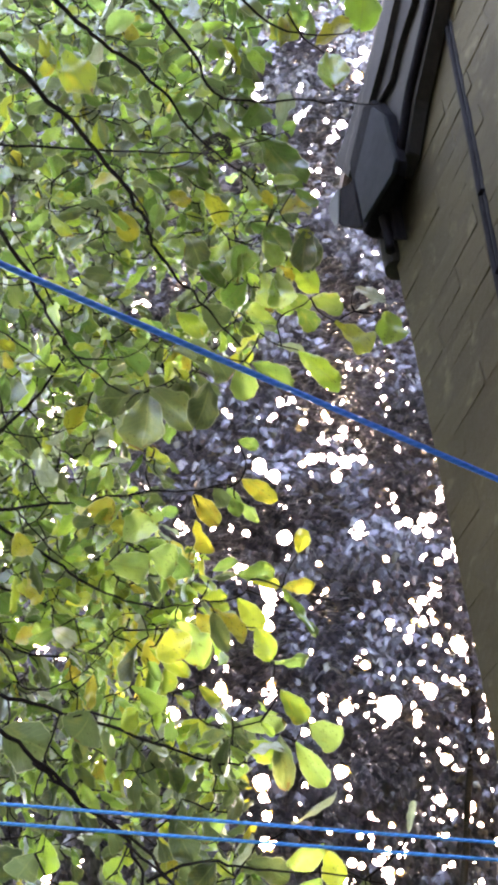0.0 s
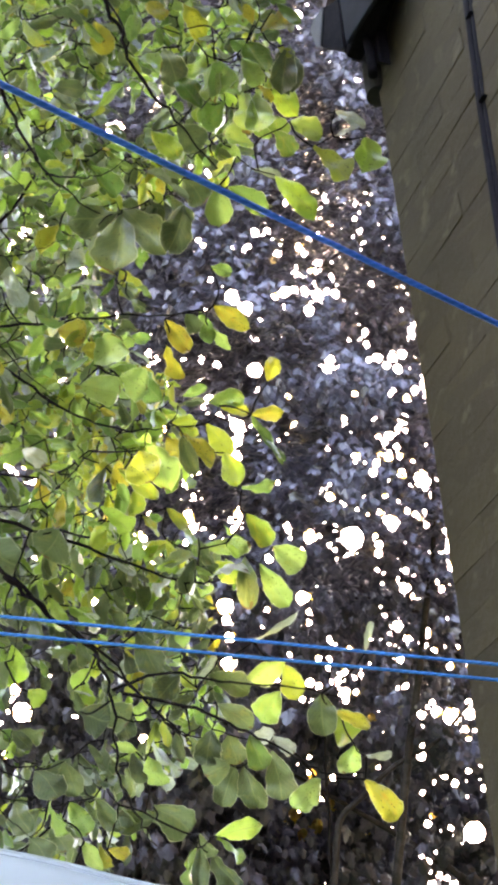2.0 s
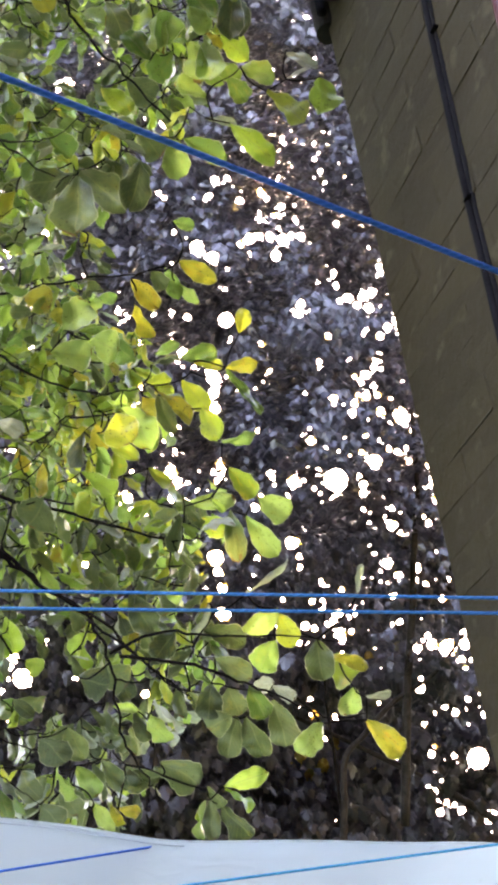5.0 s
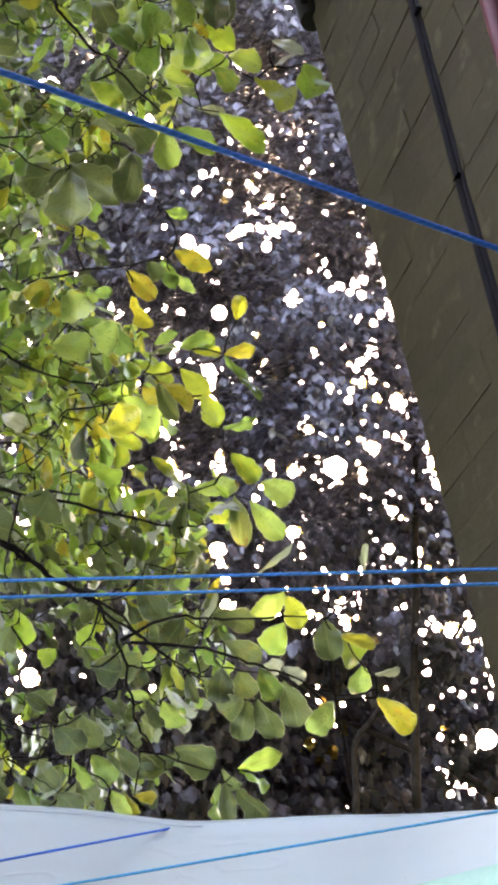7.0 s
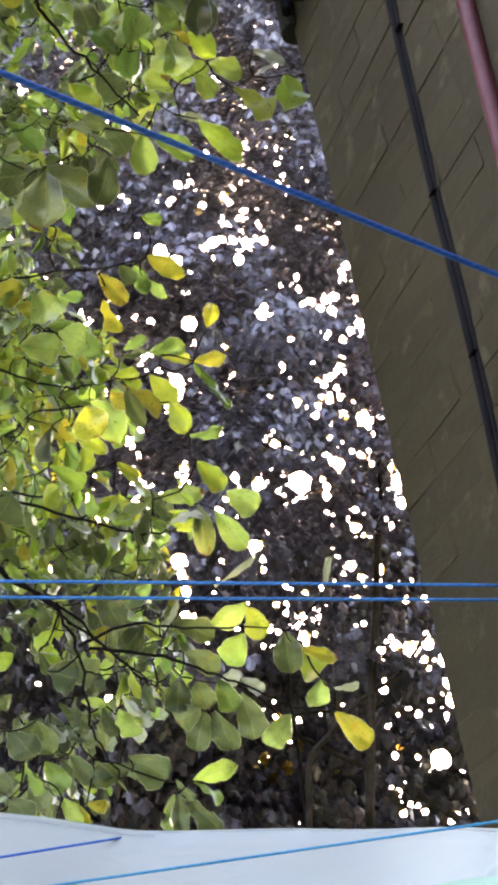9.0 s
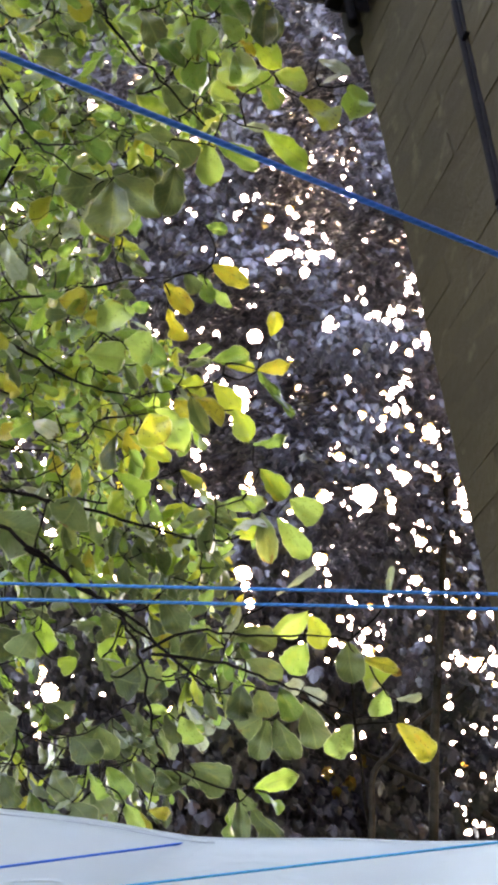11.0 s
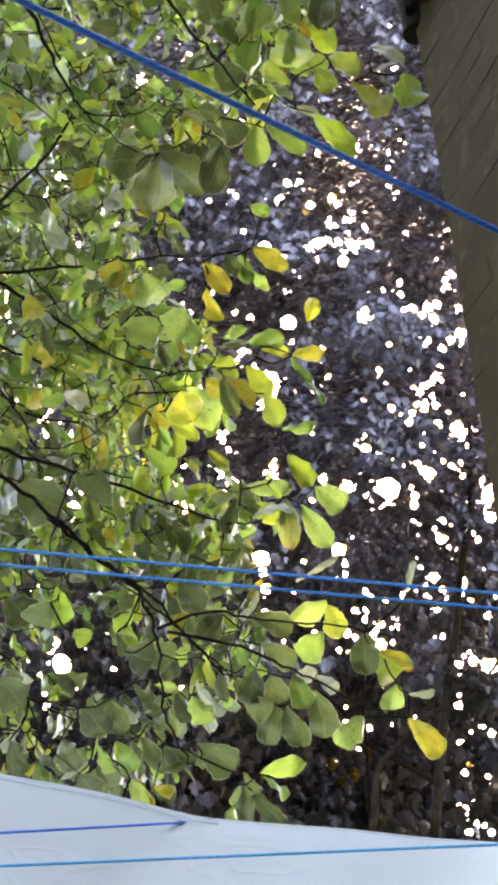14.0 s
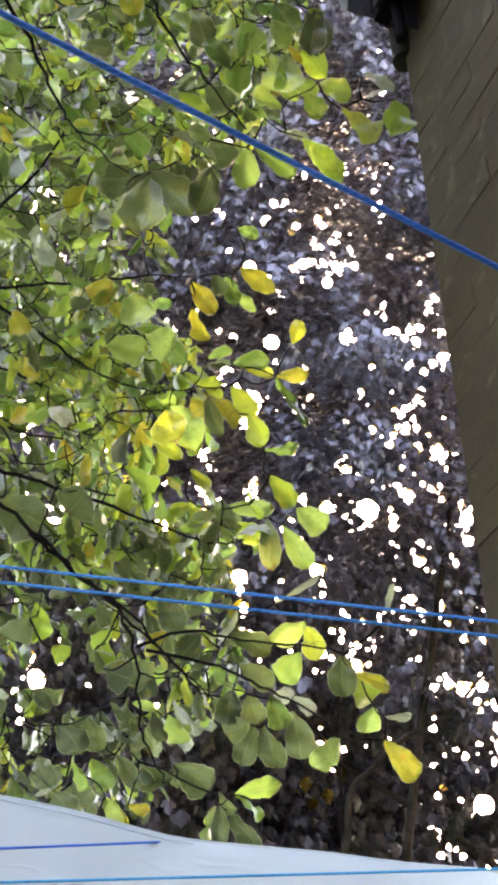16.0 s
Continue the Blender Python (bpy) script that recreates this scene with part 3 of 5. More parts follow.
GAPS_HIGH = [(-0.156, 0.832, 0.032), (-0.125, 0.813, 0.025), (0.192, 0.787, 0.025), (-0.089, 0.784, 0.028), (0.675, 0.758, 0.017), (0.646, 0.731, 0.013), (0.446, 0.705, 0.013), (0.457, 0.653, 0.014), (0.618, 0.621, 0.019), (0.706, 0.613, 0.013), (0.508, 0.598, 0.019), (0.571, 0.598, 0.019), (0.470, 0.582, 0.030), (0.299, 0.574, 0.020), (0.547, 0.563, 0.027), (0.599, 0.550, 0.020), (0.284, 0.527, 0.017), (-0.204, 0.524, 0.016), (-0.033, 0.508, 0.035), (0.728, 0.495, 0.025), (0.681, 0.464, 0.019), (0.733, 0.452, 0.014), (-0.427, 0.441, 0.013), (0.418, 0.432, 0.016), (0.646, 0.424, 0.020), (0.120, 0.400, 0.013), (-0.230, 0.374, 0.016), (0.638, 0.330, 0.025), (0.374, 0.317, 0.016), (0.154, 0.282, 0.016), (-0.096, 0.256, 0.032), (0.577, 0.254, 0.020)]
GAPS_UPPER = [(0.531, 0.251, 0.014), (-0.416, 0.217, 0.016), (-0.096, 0.185, 0.025), (0.544, 0.164, 0.013), (0.631, 0.164, 0.014), (0.583, 0.156, 0.019), (0.438, 0.153, 0.020), (0.690, 0.148, 0.011), (-0.435, 0.138, 0.022), (0.530, 0.128, 0.019), (-0.089, 0.114, 0.025), (0.643, 0.088, 0.022), (0.517, 0.085, 0.024), (0.730, 0.077, 0.033), (0.749, 0.030, 0.014), (0.095, 0.014, 0.013), (0.783, 0.003, 0.013), (0.575, -0.017, 0.013), (0.481, -0.020, 0.009), (0.334, -0.033, 0.020), (0.753, -0.076, 0.014), (0.678, -0.076, 0.014), (0.555, -0.088, 0.014), (0.717, -0.088, 0.024), (0.504, -0.104, 0.009), (0.612, -0.128, 0.030), (-0.073, -0.134, 0.022), (0.769, -0.135, 0.014), (0.315, -0.143, 0.009), (0.851, -0.151, 0.014), (-0.467, -0.153, 0.011), (-0.289, -0.158, 0.028)]
GAPS_MIDDLE = [(-0.104, -0.158, 0.016), (0.586, -0.159, 0.035), (0.906, -0.159, 0.022), (0.544, -0.191, 0.013), (0.158, -0.191, 0.013), (-0.262, -0.205, 0.020), (-0.089, -0.205, 0.013), (0.441, -0.210, 0.052), (0.252, -0.214, 0.028), (0.883, -0.214, 0.038), (0.563, -0.233, 0.017), (0.886, -0.262, 0.032), (0.563, -0.273, 0.016), (-0.498, -0.276, 0.036), (-0.278, -0.276, 0.027), (-0.617, -0.276, 0.011), (0.110, -0.277, 0.016), (0.895, -0.309, 0.027), (0.079, -0.325, 0.020), (0.079, -0.332, 0.019), (-0.432, -0.336, 0.039), (0.686, -0.340, 0.013), (0.686, -0.343, 0.013), (-0.306, -0.366, 0.024), (0.828, -0.380, 0.013), (0.851, -0.408, 0.022), (0.686, -0.416, 0.025), (0.722, -0.451, 0.013), (0.241, -0.479, 0.032), (0.607, -0.542, 0.009), (-0.100, -0.544, 0.038), (0.268, -0.545, 0.013)]
GAPS_LOWER = [(0.087, -0.545, 0.014), (-0.680, -0.560, 0.022), (0.665, -0.585, 0.024), (0.271, -0.592, 0.013), (-0.093, -0.607, 0.041), (0.788, -0.608, 0.025), (0.946, -0.608, 0.014), (0.980, -0.619, 0.016), (0.706, -0.637, 0.016), (0.785, -0.663, 0.014), (0.930, -0.663, 0.013), (0.954, -0.663, 0.011), (-0.073, -0.678, 0.022), (0.835, -0.679, 0.014), (0.457, -0.695, 0.014), (0.686, -0.730, 0.016), (0.197, -0.737, 0.013), (0.990, -0.739, 0.019), (0.906, -0.745, 0.019), (0.323, -0.745, 0.016), (0.370, -0.745, 0.011), (-0.073, -0.796, 0.032), (0.441, -0.802, 0.019), (0.418, -0.837, 0.014), (0.712, -0.846, 0.016), (0.681, -0.853, 0.020), (0.292, -0.856, 0.020), (0.334, -0.865, 0.019), (0.498, -0.884, 0.013), (0.449, -0.892, 0.027), (0.996, -0.900, 0.024), (0.835, -0.908, 0.019)]
GAPS_LOW = [(0.265, -0.931, 0.014), (0.812, -0.931, 0.032), (0.965, -0.931, 0.028), (1.017, -0.931, 0.017), (0.898, -0.939, 0.025), (-1.001, -0.962, 0.028), (0.788, -0.963, 0.020), (0.933, -0.963, 0.035), (0.883, -0.966, 0.019), (1.064, -0.971, 0.022), (-1.019, -1.009, 0.065), (1.025, -1.018, 0.019), (0.985, -1.018, 0.016), (-0.965, -1.062, 0.045), (1.001, -1.057, 0.013), (-1.026, -1.064, 0.025), (0.804, -1.097, 0.017), (-1.058, -1.119, 0.016), (-0.424, -1.143, 0.022), (0.799, -1.144, 0.022), (-0.896, -1.166, 0.014), (0.307, -1.176, 0.013), (-1.034, -1.190, 0.020), (1.009, -1.195, 0.014), (1.088, -1.199, 0.019), (0.906, -1.226, 0.014), (0.323, -1.250, 0.020), (-1.026, -1.253, 0.019), (0.954, -1.254, 0.019), (0.859, -1.254, 0.013), (0.415, -1.259, 0.016), (0.812, -1.302, 0.014)]
GAPS_FOOT = [(0.859, -1.401, 0.013), (0.843, -1.436, 0.022), (0.946, -1.444, 0.016), (1.080, -1.451, 0.035), (1.009, -1.459, 0.016), (1.040, -1.491, 0.019), (0.906, -1.656, 0.017), (0.943, -1.664, 0.035), (0.974, -1.688, 0.022), (0.875, -1.696, 0.020), (1.088, -1.719, 0.022)]
GAPS_FAR = np.array(GAPS_OUTER + GAPS_CROWN + GAPS_TOP + GAPS_HIGH + GAPS_UPPER + GAPS_MIDDLE + GAPS_LOWER + GAPS_LOW + GAPS_FOOT)
GOLDEN = [(0.26, -1.43, 0.028), (0.36, -1.47, 0.025), (0.34, -1.28, 0.018), (0.60, -1.45, 0.020), (0.42, -1.38, 0.015), (0.30, -1.51, 0.020), (0.74, -1.38, 0.015), (0.57, -0.99, 0.018)]


def maple_outline(k):
    """A five-lobed leaf with a point to each lobe, one unit long."""
    r = random.Random(40 + k)
    tips = [(-62, 0.62), (-150, 0.36), (0, 1.0), (62, 0.62), (150, 0.36)]
    pts = []
    for ang, length in sorted(tips):
        for da, s in ((-20, 0.74), (0, 1.0), (20, 0.74)):
            a = radians(ang + da + r.uniform(-4, 4))
            pts.append((math.sin(a) * length * s * 0.66, 0.35 + math.cos(a) * length * s * 0.6))
    pts.sort(key=lambda v: math.atan2(v[0], -(v[1] - 0.35)))
    return pts


def maple_tree():
    shapes = []
    for k in range(6):
        o = maple_outline(k)
        r = random.Random(k)
        v = [(0, -0.05, 0.03)] + [(x, y - 0.4, -0.28 * abs(x) + r.uniform(-0.05, 0.05) - 0.25 * (y - 0.4) ** 2) for x, y in o]
        shapes.append(np.array(v))
    count = len(shapes[0])
    fan = np.array([(0, i, i % (count - 1) + 1) for i in range(1, count)])
    gaps = []

    def opening(gx, gy, gr, apart=0.018):
        """Notes an opening, unless it would run into another."""
        if all(math.hypot(gx - a, gy - b) > gr + c + apart for a, b, c in gaps):
            gaps.append((gx, gy, gr))

    for gx, gy, gr in GAPS_FAR:
        room = min((math.hypot(gx - a, gy - b) - c for a, b, c in gaps), default=1.0)
        gr = min(gr * 0.92, room - 0.011)
        if gr > 0.005:
            gaps.append((gx, gy, gr))
    large = list(gaps)
    # pinholes: most lie round the openings and on the house side
    for gx, gy, gr in GAPS_FAR:
        for _ in range(1):
            ang, away = far_rng.uniform(0, 6.28), gr + far_rng.uniform(0.028, 0.085)
            opening(gx + math.cos(ang) * away, gy + math.sin(ang) * away, 0.0035 + 0.005 * far_rng.random() ** 2)
    for _ in range(340):
        if far_rng.random() < 0.55:
            gx, gy = 1.25 - 0.9 * far_rng.random() ** 1.4, far_rng.uniform(-1.8, 0.95)
        elif far_rng.random() < 0.75:
            gx, gy = far_rng.uniform(-0.6, 1.2), far_rng.uniform(-1.2, 2.0)
        else:
            gx, gy = far_rng.uniform(-1.6, 0.6), far_rng.uniform(1.4, 3.2)
        if noise.noise((gx * 2.6, gy * 2.6, 9.0)) < -0.05:
            continue
        opening(gx, gy, 0.004 + 0.008 * far_rng.random() ** 2)
    for spot in GOLDEN:
        opening(*spot)
    for _ in range(45):
        opening(far_rng.uniform(-1.7, -0.65), far_rng.uniform(-1.15, 1.6), 0.005 + 0.014 * far_rng.random() ** 2)
    want = 128000
    p, q = far_rng.uniform(-2.5, 1.75, want), far_rng.uniform(-2.3, 3.4, want)
    # small leaves crowd between the openings
    small_p, small_q = [], []
    for gx, gy, gr in GAPS_FAR:
        for _ in range(int(22 + gr * 520)):
            ang, away = far_rng.uniform(0, 6.28), gr * 0.76 + 0.002 + 0.055 * far_rng.random() ** 1.5
            small_p.append(gx + math.cos(ang) * away)
            small_q.append(gy + math.sin(ang) * away)
    small = len(small_p)
    # single leaves stand between neighbouring openings and keep them apart
    for i, (ax, ay, ar) in enumerate(large):
        for bx, by, br in large[:i]:
            span = math.hypot(bx - ax, by - ay)
            if span < ar + br + 0.03:
                ux, uy = (bx - ax) / span, (by - ay) / span
                mid = (ar + span - br) / 2
                for k in range(-3, 4):
                    off = k * 0.35 * min(ar, br) + far_rng.normal(0, 0.002)
                    small_p.append(ax + ux * mid - uy * off)
                    small_q.append(ay + uy * mid + ux * off)
    bridge = len(small_p) - small
    small = len(small_p)
    p, q = np.concatenate([p, small_p]), np.concatenate([q, small_q])
    want += small
    layer = far_rng.random(want)
    lump = np.array([noise.noise((a * 1.4, b * 2.0, 0.0)) + 0.45 * noise.noise((a * 4.0, b * 5.0, 3.0)) for a, b in zip(p, q)])
    h = 5.15 + 0.28 * q - 0.55 * lump + layer ** 1.3 * 0.7
    # a bough that overhangs the shaded foot of the crown
    h -= 0.5 * np.exp(-((q + 1.02) / 0.16) ** 2) * np.clip((p + 0.9) / 0.4, 0, 1)
    # dark hollows between the boughs
    for cx, cy, rx, ry in ((0.42, -0.58, 0.30, 0.26), (0.30, -1.45, 0.45, 0.22), (-0.25, 0.55, 0.30, 0.22), (0.55, 0.70, 0.22, 0.14), (-0.55, -1.05, 0.25, 0.15)):
        h += 0.55 * (((p - cx) / rx) ** 2 + ((q - cy) / ry) ** 2 < 1) * (layer < 0.8)
    # under the crown the eye looks in between the stems
    h += 0.95 * np.clip((-0.38 - q) / 0.25, 0, 1) * (layer > 0.03 * np.clip((1.1 + q) / 0.3, 0, 1))
    h += 0.6 * np.clip((-1.12 - q) / 0.2, 0, 1) * (layer > 0.07)
    size = far_rng.uniform(0.046, 0.090, want)
    size *= 1 + 0.45 * np.clip((-0.95 - q) / 0.25, 0, 1)
    size[-small:] *= 0.42
    size[-bridge:] = far_rng.uniform(0.018, 0.030, bridge)
    layer[-bridge:] = 0.2
    # the inner crown: large shaded leaves that close the view between the outer ones
    inner = far_rng.random(want) < 0.26
    inner[-small:] = False
    h[inner] += 1.4
    size[inner] *= 2.35

    # thinner crown on the garden side, where the sun comes through to the near tree in patches
    patchy = np.array([noise.noise((a * 5.0, b * 5.0, 31.0)) for a, b in zip(p, q)])
    thin = np.clip((-0.70 - p) / 0.15, 0, 1) * np.clip((q + 0.62) / 0.2, 0, 1) * np.clip((1.5 - q) / 0.3, 0, 1)
    keep = far_rng.random(want) > np.clip(0.55 + 1.1 * patchy, 0, 0.9) * thin
    trims = []
    for gx, gy, gr in gaps:
        far = np.hypot(p - gx, q - gy)
        keep &= far > gr + np.where(size < 0.031, 0.0, 0.10 * size)
        trims.append(np.nonzero(far < gr + 0.75 * size)[0])
    # golden leaves added at the back of the crown imitate warm glow round the openings
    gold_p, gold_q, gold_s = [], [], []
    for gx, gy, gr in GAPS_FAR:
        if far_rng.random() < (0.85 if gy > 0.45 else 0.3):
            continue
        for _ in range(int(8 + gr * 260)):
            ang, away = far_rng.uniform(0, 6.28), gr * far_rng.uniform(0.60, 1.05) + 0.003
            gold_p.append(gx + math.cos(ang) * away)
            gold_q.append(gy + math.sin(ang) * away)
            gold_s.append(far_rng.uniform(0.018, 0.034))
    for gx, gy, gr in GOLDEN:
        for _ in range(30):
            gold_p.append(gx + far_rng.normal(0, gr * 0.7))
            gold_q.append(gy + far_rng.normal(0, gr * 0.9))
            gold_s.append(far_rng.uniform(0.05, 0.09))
    extra = len(gold_p)
    p, q = np.concatenate([p, gold_p]), np.concatenate([q, gold_q])
    h = np.concatenate([h, far_rng.uniform(6.9, 7.5, extra)])
    size = np.concatenate([size, gold_s])
    inner = np.concatenate([inner, np.ones(extra, bool)])
    keep = np.concatenate([keep, np.ones(extra, bool)])
    want += extra
    idx = np.nonzero(keep)[0]
    n = len(idx)
    hh = h[idx]
    frame_axes = np.array(CROWN.to_3x3())
    places = np.stack([p[idx] * hh / 5.2, q[idx] * hh / 5.2, hh], 1) @ frame_axes.T + np.array(CROWN.translation)
    # blades droop outward: tip down, face to the open side, each turned at random
    sway = np.array([noise.noise((a * 3.0, b * 3.6, 20.0)) for a, b in zip(p[idx], q[idx])])
    rx, ry, rz = (np.radians(far_rng.normal(m, d, n)) for m, d in ((-60, 15), (0, 19), (180, 34)))
    rx += np.radians(62) * sway
    ry += np.radians(40) * np.array([noise.noise((a * 4.0, b * 4.0, 52.0)) for a, b in zip(p[idx], q[idx])])
    # in the shade under the crown the blades hang over and show their undersides
    rx -= np.radians(40) * np.clip((-0.40 - q[idx]) / 0.25, 0, 1)
    cx, sx, cy, sy, cz, sz = np.cos(rx), np.sin(rx), np.cos(ry), np.sin(ry), np.cos(rz), np.sin(rz)
    o, l = np.zeros(n), np.ones(n)
    mx = np.stack([l, o, o, o, cx, -sx, o, sx, cx], 1).reshape(n, 3, 3)
    my = np.stack([cy, o, sy, o, l, o, -sy, o, cy], 1).reshape(n, 3, 3)
    mz = np.stack([cz, -sz, o, sz, cz, o, o, o, l], 1).reshape(n, 3, 3)
    turn = mz @ my @ mx
    # inner leaves lie flat against the light, spread by their own turn
    flat_on = frame_axes @ mz @ np.array(((1, 0, 0), (0, 1, 0), (0, 0, -1.0)))
    tip = np.radians(far_rng.normal(0, 24, n))
    ct, st = np.cos(tip), np.sin(tip)
    flat_on = flat_on @ np.stack([l, o, o, o, ct, -st, o, st, ct], 1).reshape(n, 3, 3)
    turn = np.where(inner[idx][:, None, None], flat_on, turn)
    local = np.stack(shapes)[idx % 6] * size[idx][:, None, None]
    v = (np.einsum("nij,nkj->nki", turn, local) + places[:, None]).reshape(-1, 3)
    # leaves stop at the rim of an opening
    v = v.reshape(n, count, 3)
    row_of = np.full(want, -1)
    row_of[idx] = np.arange(n)
    origin = np.array(CROWN.translation)
    for (gx, gy, gr), touched in zip(gaps, trims):
        rows = row_of[touched]
        rows = rows[rows >= 0]
        flat = (v[rows] - origin) @ frame_axes
        flat = flat[..., :2] / flat[..., 2:] * 5.2
        mid = flat[:, :1]
        way, off = flat[:, 1:] - mid, mid - (gx, gy)
        a, b, c = (way ** 2).sum(-1) + 1e-12, 2 * (off * way).sum(-1), (off ** 2).sum(-1) - gr * gr
        disc = b * b - 4 * a * c
        t = np.where((disc > 0) & (b < 0), (-b - np.sqrt(np.maximum(disc, 0))) / (2 * a), 1.0)
        t = np.clip(t, 0.02, 1.0)[..., None]
        v[rows, 1:] = v[rows, :1] + (v[rows, 1:] - v[rows, :1]) * t
    v = v.reshape(-1, 3)
    fs = (fan[None] + (np.arange(n) * count)[:, None, None]).reshape(-1, 3)
    foot = Vector((0.75, 5.9, 0))
    tree = thing("maple_tree", foot, "dark maroon-leaved maple with sunlit gaps in its crown", "tree")
    crown = under(joined("crown", v.tolist(), fs.tolist(), None, np.repeat((idx >= want - extra).astype(np.int32), count - 1), [FAR_LEAF, GOLD_LEAF_AND_GLOW], smooth=False), tree)
    tagged(crown, "dense dark maroon lobed leaves", kind="stuff")
    trunk = smooth_line([(0.75, 5.9, -0.1), (0.76, 5.9, 1.2), (0.74, 5.9, 2.3), (0.78, 5.88, 3.4), (0.76, 5.85, 4.6), (0.7, 5.7, 6.2)], 6)
    vv, ff, uu = tube([tuple(a) for a in trunk], np.linspace(0.11, 0.03, len(trunk)), 12)
    under(joined("trunk", vv.tolist(), ff, uu, None, [BARK]), tree)
    # stems that show in the hollow under the crown
    for line, thick in (([(0.72, -1.75), (0.74, -1.17), (0.77, -0.79), (0.78, -0.54), (0.80, -0.25), (0.78, 0.1)], 0.022),
                        ([(0.44, -1.95), (0.45, -1.66), (0.46, -1.45), (0.55, -1.34), (0.68, -1.20), (0.86, -1.08), (1.0, -0.9)], 0.018),
                        ([(0.45, -1.75), (0.42, -1.56), (0.41, -1.42), (0.38, -1.20), (0.37, -0.95), (0.38, -0.78)], 0.009),
                        ([(0.41, -1.40), (0.30, -1.22), (0.12, -1.10), (-0.15, -1.04), (-0.4, -0.9)], 0.008)):
        path = smooth_line([at(a * 5.4 / 5.2, b * 5.4 / 5.2, 5.4) for a, b in line], 6)
        vv, ff, uu = tube([tuple(a) for a in path], np.linspace(thick, thick * 0.45, len(path)), 9)
        under(joined("stem", vv.tolist(), ff, uu, None, [BARK if thick > 0.015 else TWIG]), tree)
    r = random.Random(12)
    for k in range(12):
        z = 2.0 + k * 0.36
        a = Vector((0.75, 5.88, z))
        ang = r.uniform(1.6, 4.7) if k % 2 else r.uniform(-1.4, 1.4)
        b = a + Vector((math.cos(ang) * 0.5, math.sin(ang) * 0.2, 0.4))
        c = b + Vector((math.cos(ang) * r.uniform(0.5, 1.2), math.sin(ang) * 0.25, r.uniform(0.3, 0.7)))
        line = smooth_line([a, b, c], 5)
        vv, ff, uu = tube([tuple(x) for x in line], np.linspace(0.028, 0.006, len(line)), 8)
        under(joined("limb", vv.tolist(), ff, uu, None, [BARK]), tree)
    return tree


maple_tree()

# ---- near tree: broad-leaved shrub tree, green turning yellow ----
near_rng = np.random.default_rng(11)
FOOT = Vector((-2.0, 2.3, 0.0))
tree = thing("magnolia_tree", FOOT, "broad-leaved garden tree, green leaves turning yellow in autumn", "tree")
NODES = []


def limb(points, radius):
    line = smooth_line(points, 6)
    r = random.Random(int(radius * 1e5) + len(points))
    line = [p + Vector((r.uniform(-1, 1), r.uniform(-1, 1), r.uniform(-1, 1))) * radius * 0.9 for p in line]
    v, fs, uv = tube([tuple(p) for p in line], np.linspace(radius, radius * 0.28, len(line)), 8)
    under(joined("branch", v.tolist(), fs, uv, None, [TWIG]), tree)
    NODES.extend(tuple(p) for p in line)


trunk_line = smooth_line([(-2.0, 2.3, -0.1), (-1.98, 2.28, 1.0), (-1.9, 2.26, 2.0), (-1.75, 2.2, 3.0), (-1.55, 2.1, 4.0), (-1.35, 1.95, 5.2)], 6)
tv, tf, tu = tube([tuple(p) for p in trunk_line], np.linspace(0.10, 0.02, len(trunk_line)), 12)
under(joined("trunk", tv.tolist(), tf, tu, None, [BARK]), tree)
limb([(-0.895, 1.581, 2.933), (-0.774, 1.669, 2.904), (-0.668, 1.754, 2.853), (-0.566, 1.834, 2.790), (-0.481, 1.902, 2.721), (-0.414, 1.952, 2.662), (-0.390, 2.001, 2.577), (-0.388, 2.046, 2.482), (-0.357, 2.083, 2.406), (-0.329, 2.106, 2.358)], 0.0053)
limb([(-0.900, 1.672, 2.990), (-0.694, 1.807, 2.945), (-0.542, 1.882, 2.915), (-0.384, 1.951, 2.873), (-0.255, 1.998, 2.834), (-0.187, 2.005, 2.837)], 0.0053)
limb([(-0.866, 1.476, 3.287), (-0.667, 1.640, 3.230), (-0.561, 1.725, 3.184), (-0.461, 1.800, 3.134), (-0.365, 1.843, 3.111), (-0.257, 1.859, 3.115)], 0.0045)
limb([(-0.886, 1.556, 3.203), (-0.666, 1.632, 3.238), (-0.504, 1.669, 3.262), (-0.337, 1.694, 3.281), (-0.189, 1.713, 3.287)], 0.0045)
limb([(-0.565, 0.953, 3.506), (-0.463, 1.182, 3.405), (-0.446, 1.236, 3.373), (-0.420, 1.297, 3.336), (-0.399, 1.341, 3.308), (-0.316, 1.417, 3.266)], 0.0045)
limb([(-0.950, 1.683, 3.269), (-0.730, 1.830, 3.230), (-0.623, 1.893, 3.203), (-0.523, 1.943, 3.182), (-0.360, 1.967, 3.201)], 0.0037)
limb([(-0.987, 1.848, 3.228), (-0.772, 1.966, 3.211), (-0.708, 2.018, 3.178), (-0.579, 2.065, 3.172), (-0.486, 2.052, 3.221), (-0.386, 2.065, 3.233)], 0.004)
limb([(-0.588, 0.622, 3.715), (-0.447, 0.891, 3.657), (-0.346, 1.042, 3.609), (-0.256, 1.191, 3.542), (-0.237, 1.264, 3.499), (-0.182, 1.343, 3.452), (-0.109, 1.435, 3.391)], 0.006)
limb([(-0.514, 0.666, 3.778), (-0.348, 0.866, 3.746), (-0.258, 0.966, 3.719), (-0.185, 1.046, 3.692), (-0.114, 1.152, 3.643), (-0.016, 1.235, 3.601)], 0.0053)
limb([(-0.772, 1.043, 3.709), (-0.550, 1.127, 3.744), (-0.388, 1.178, 3.758), (-0.135, 1.236, 3.766), (0.039, 1.229, 3.781)], 0.0037)
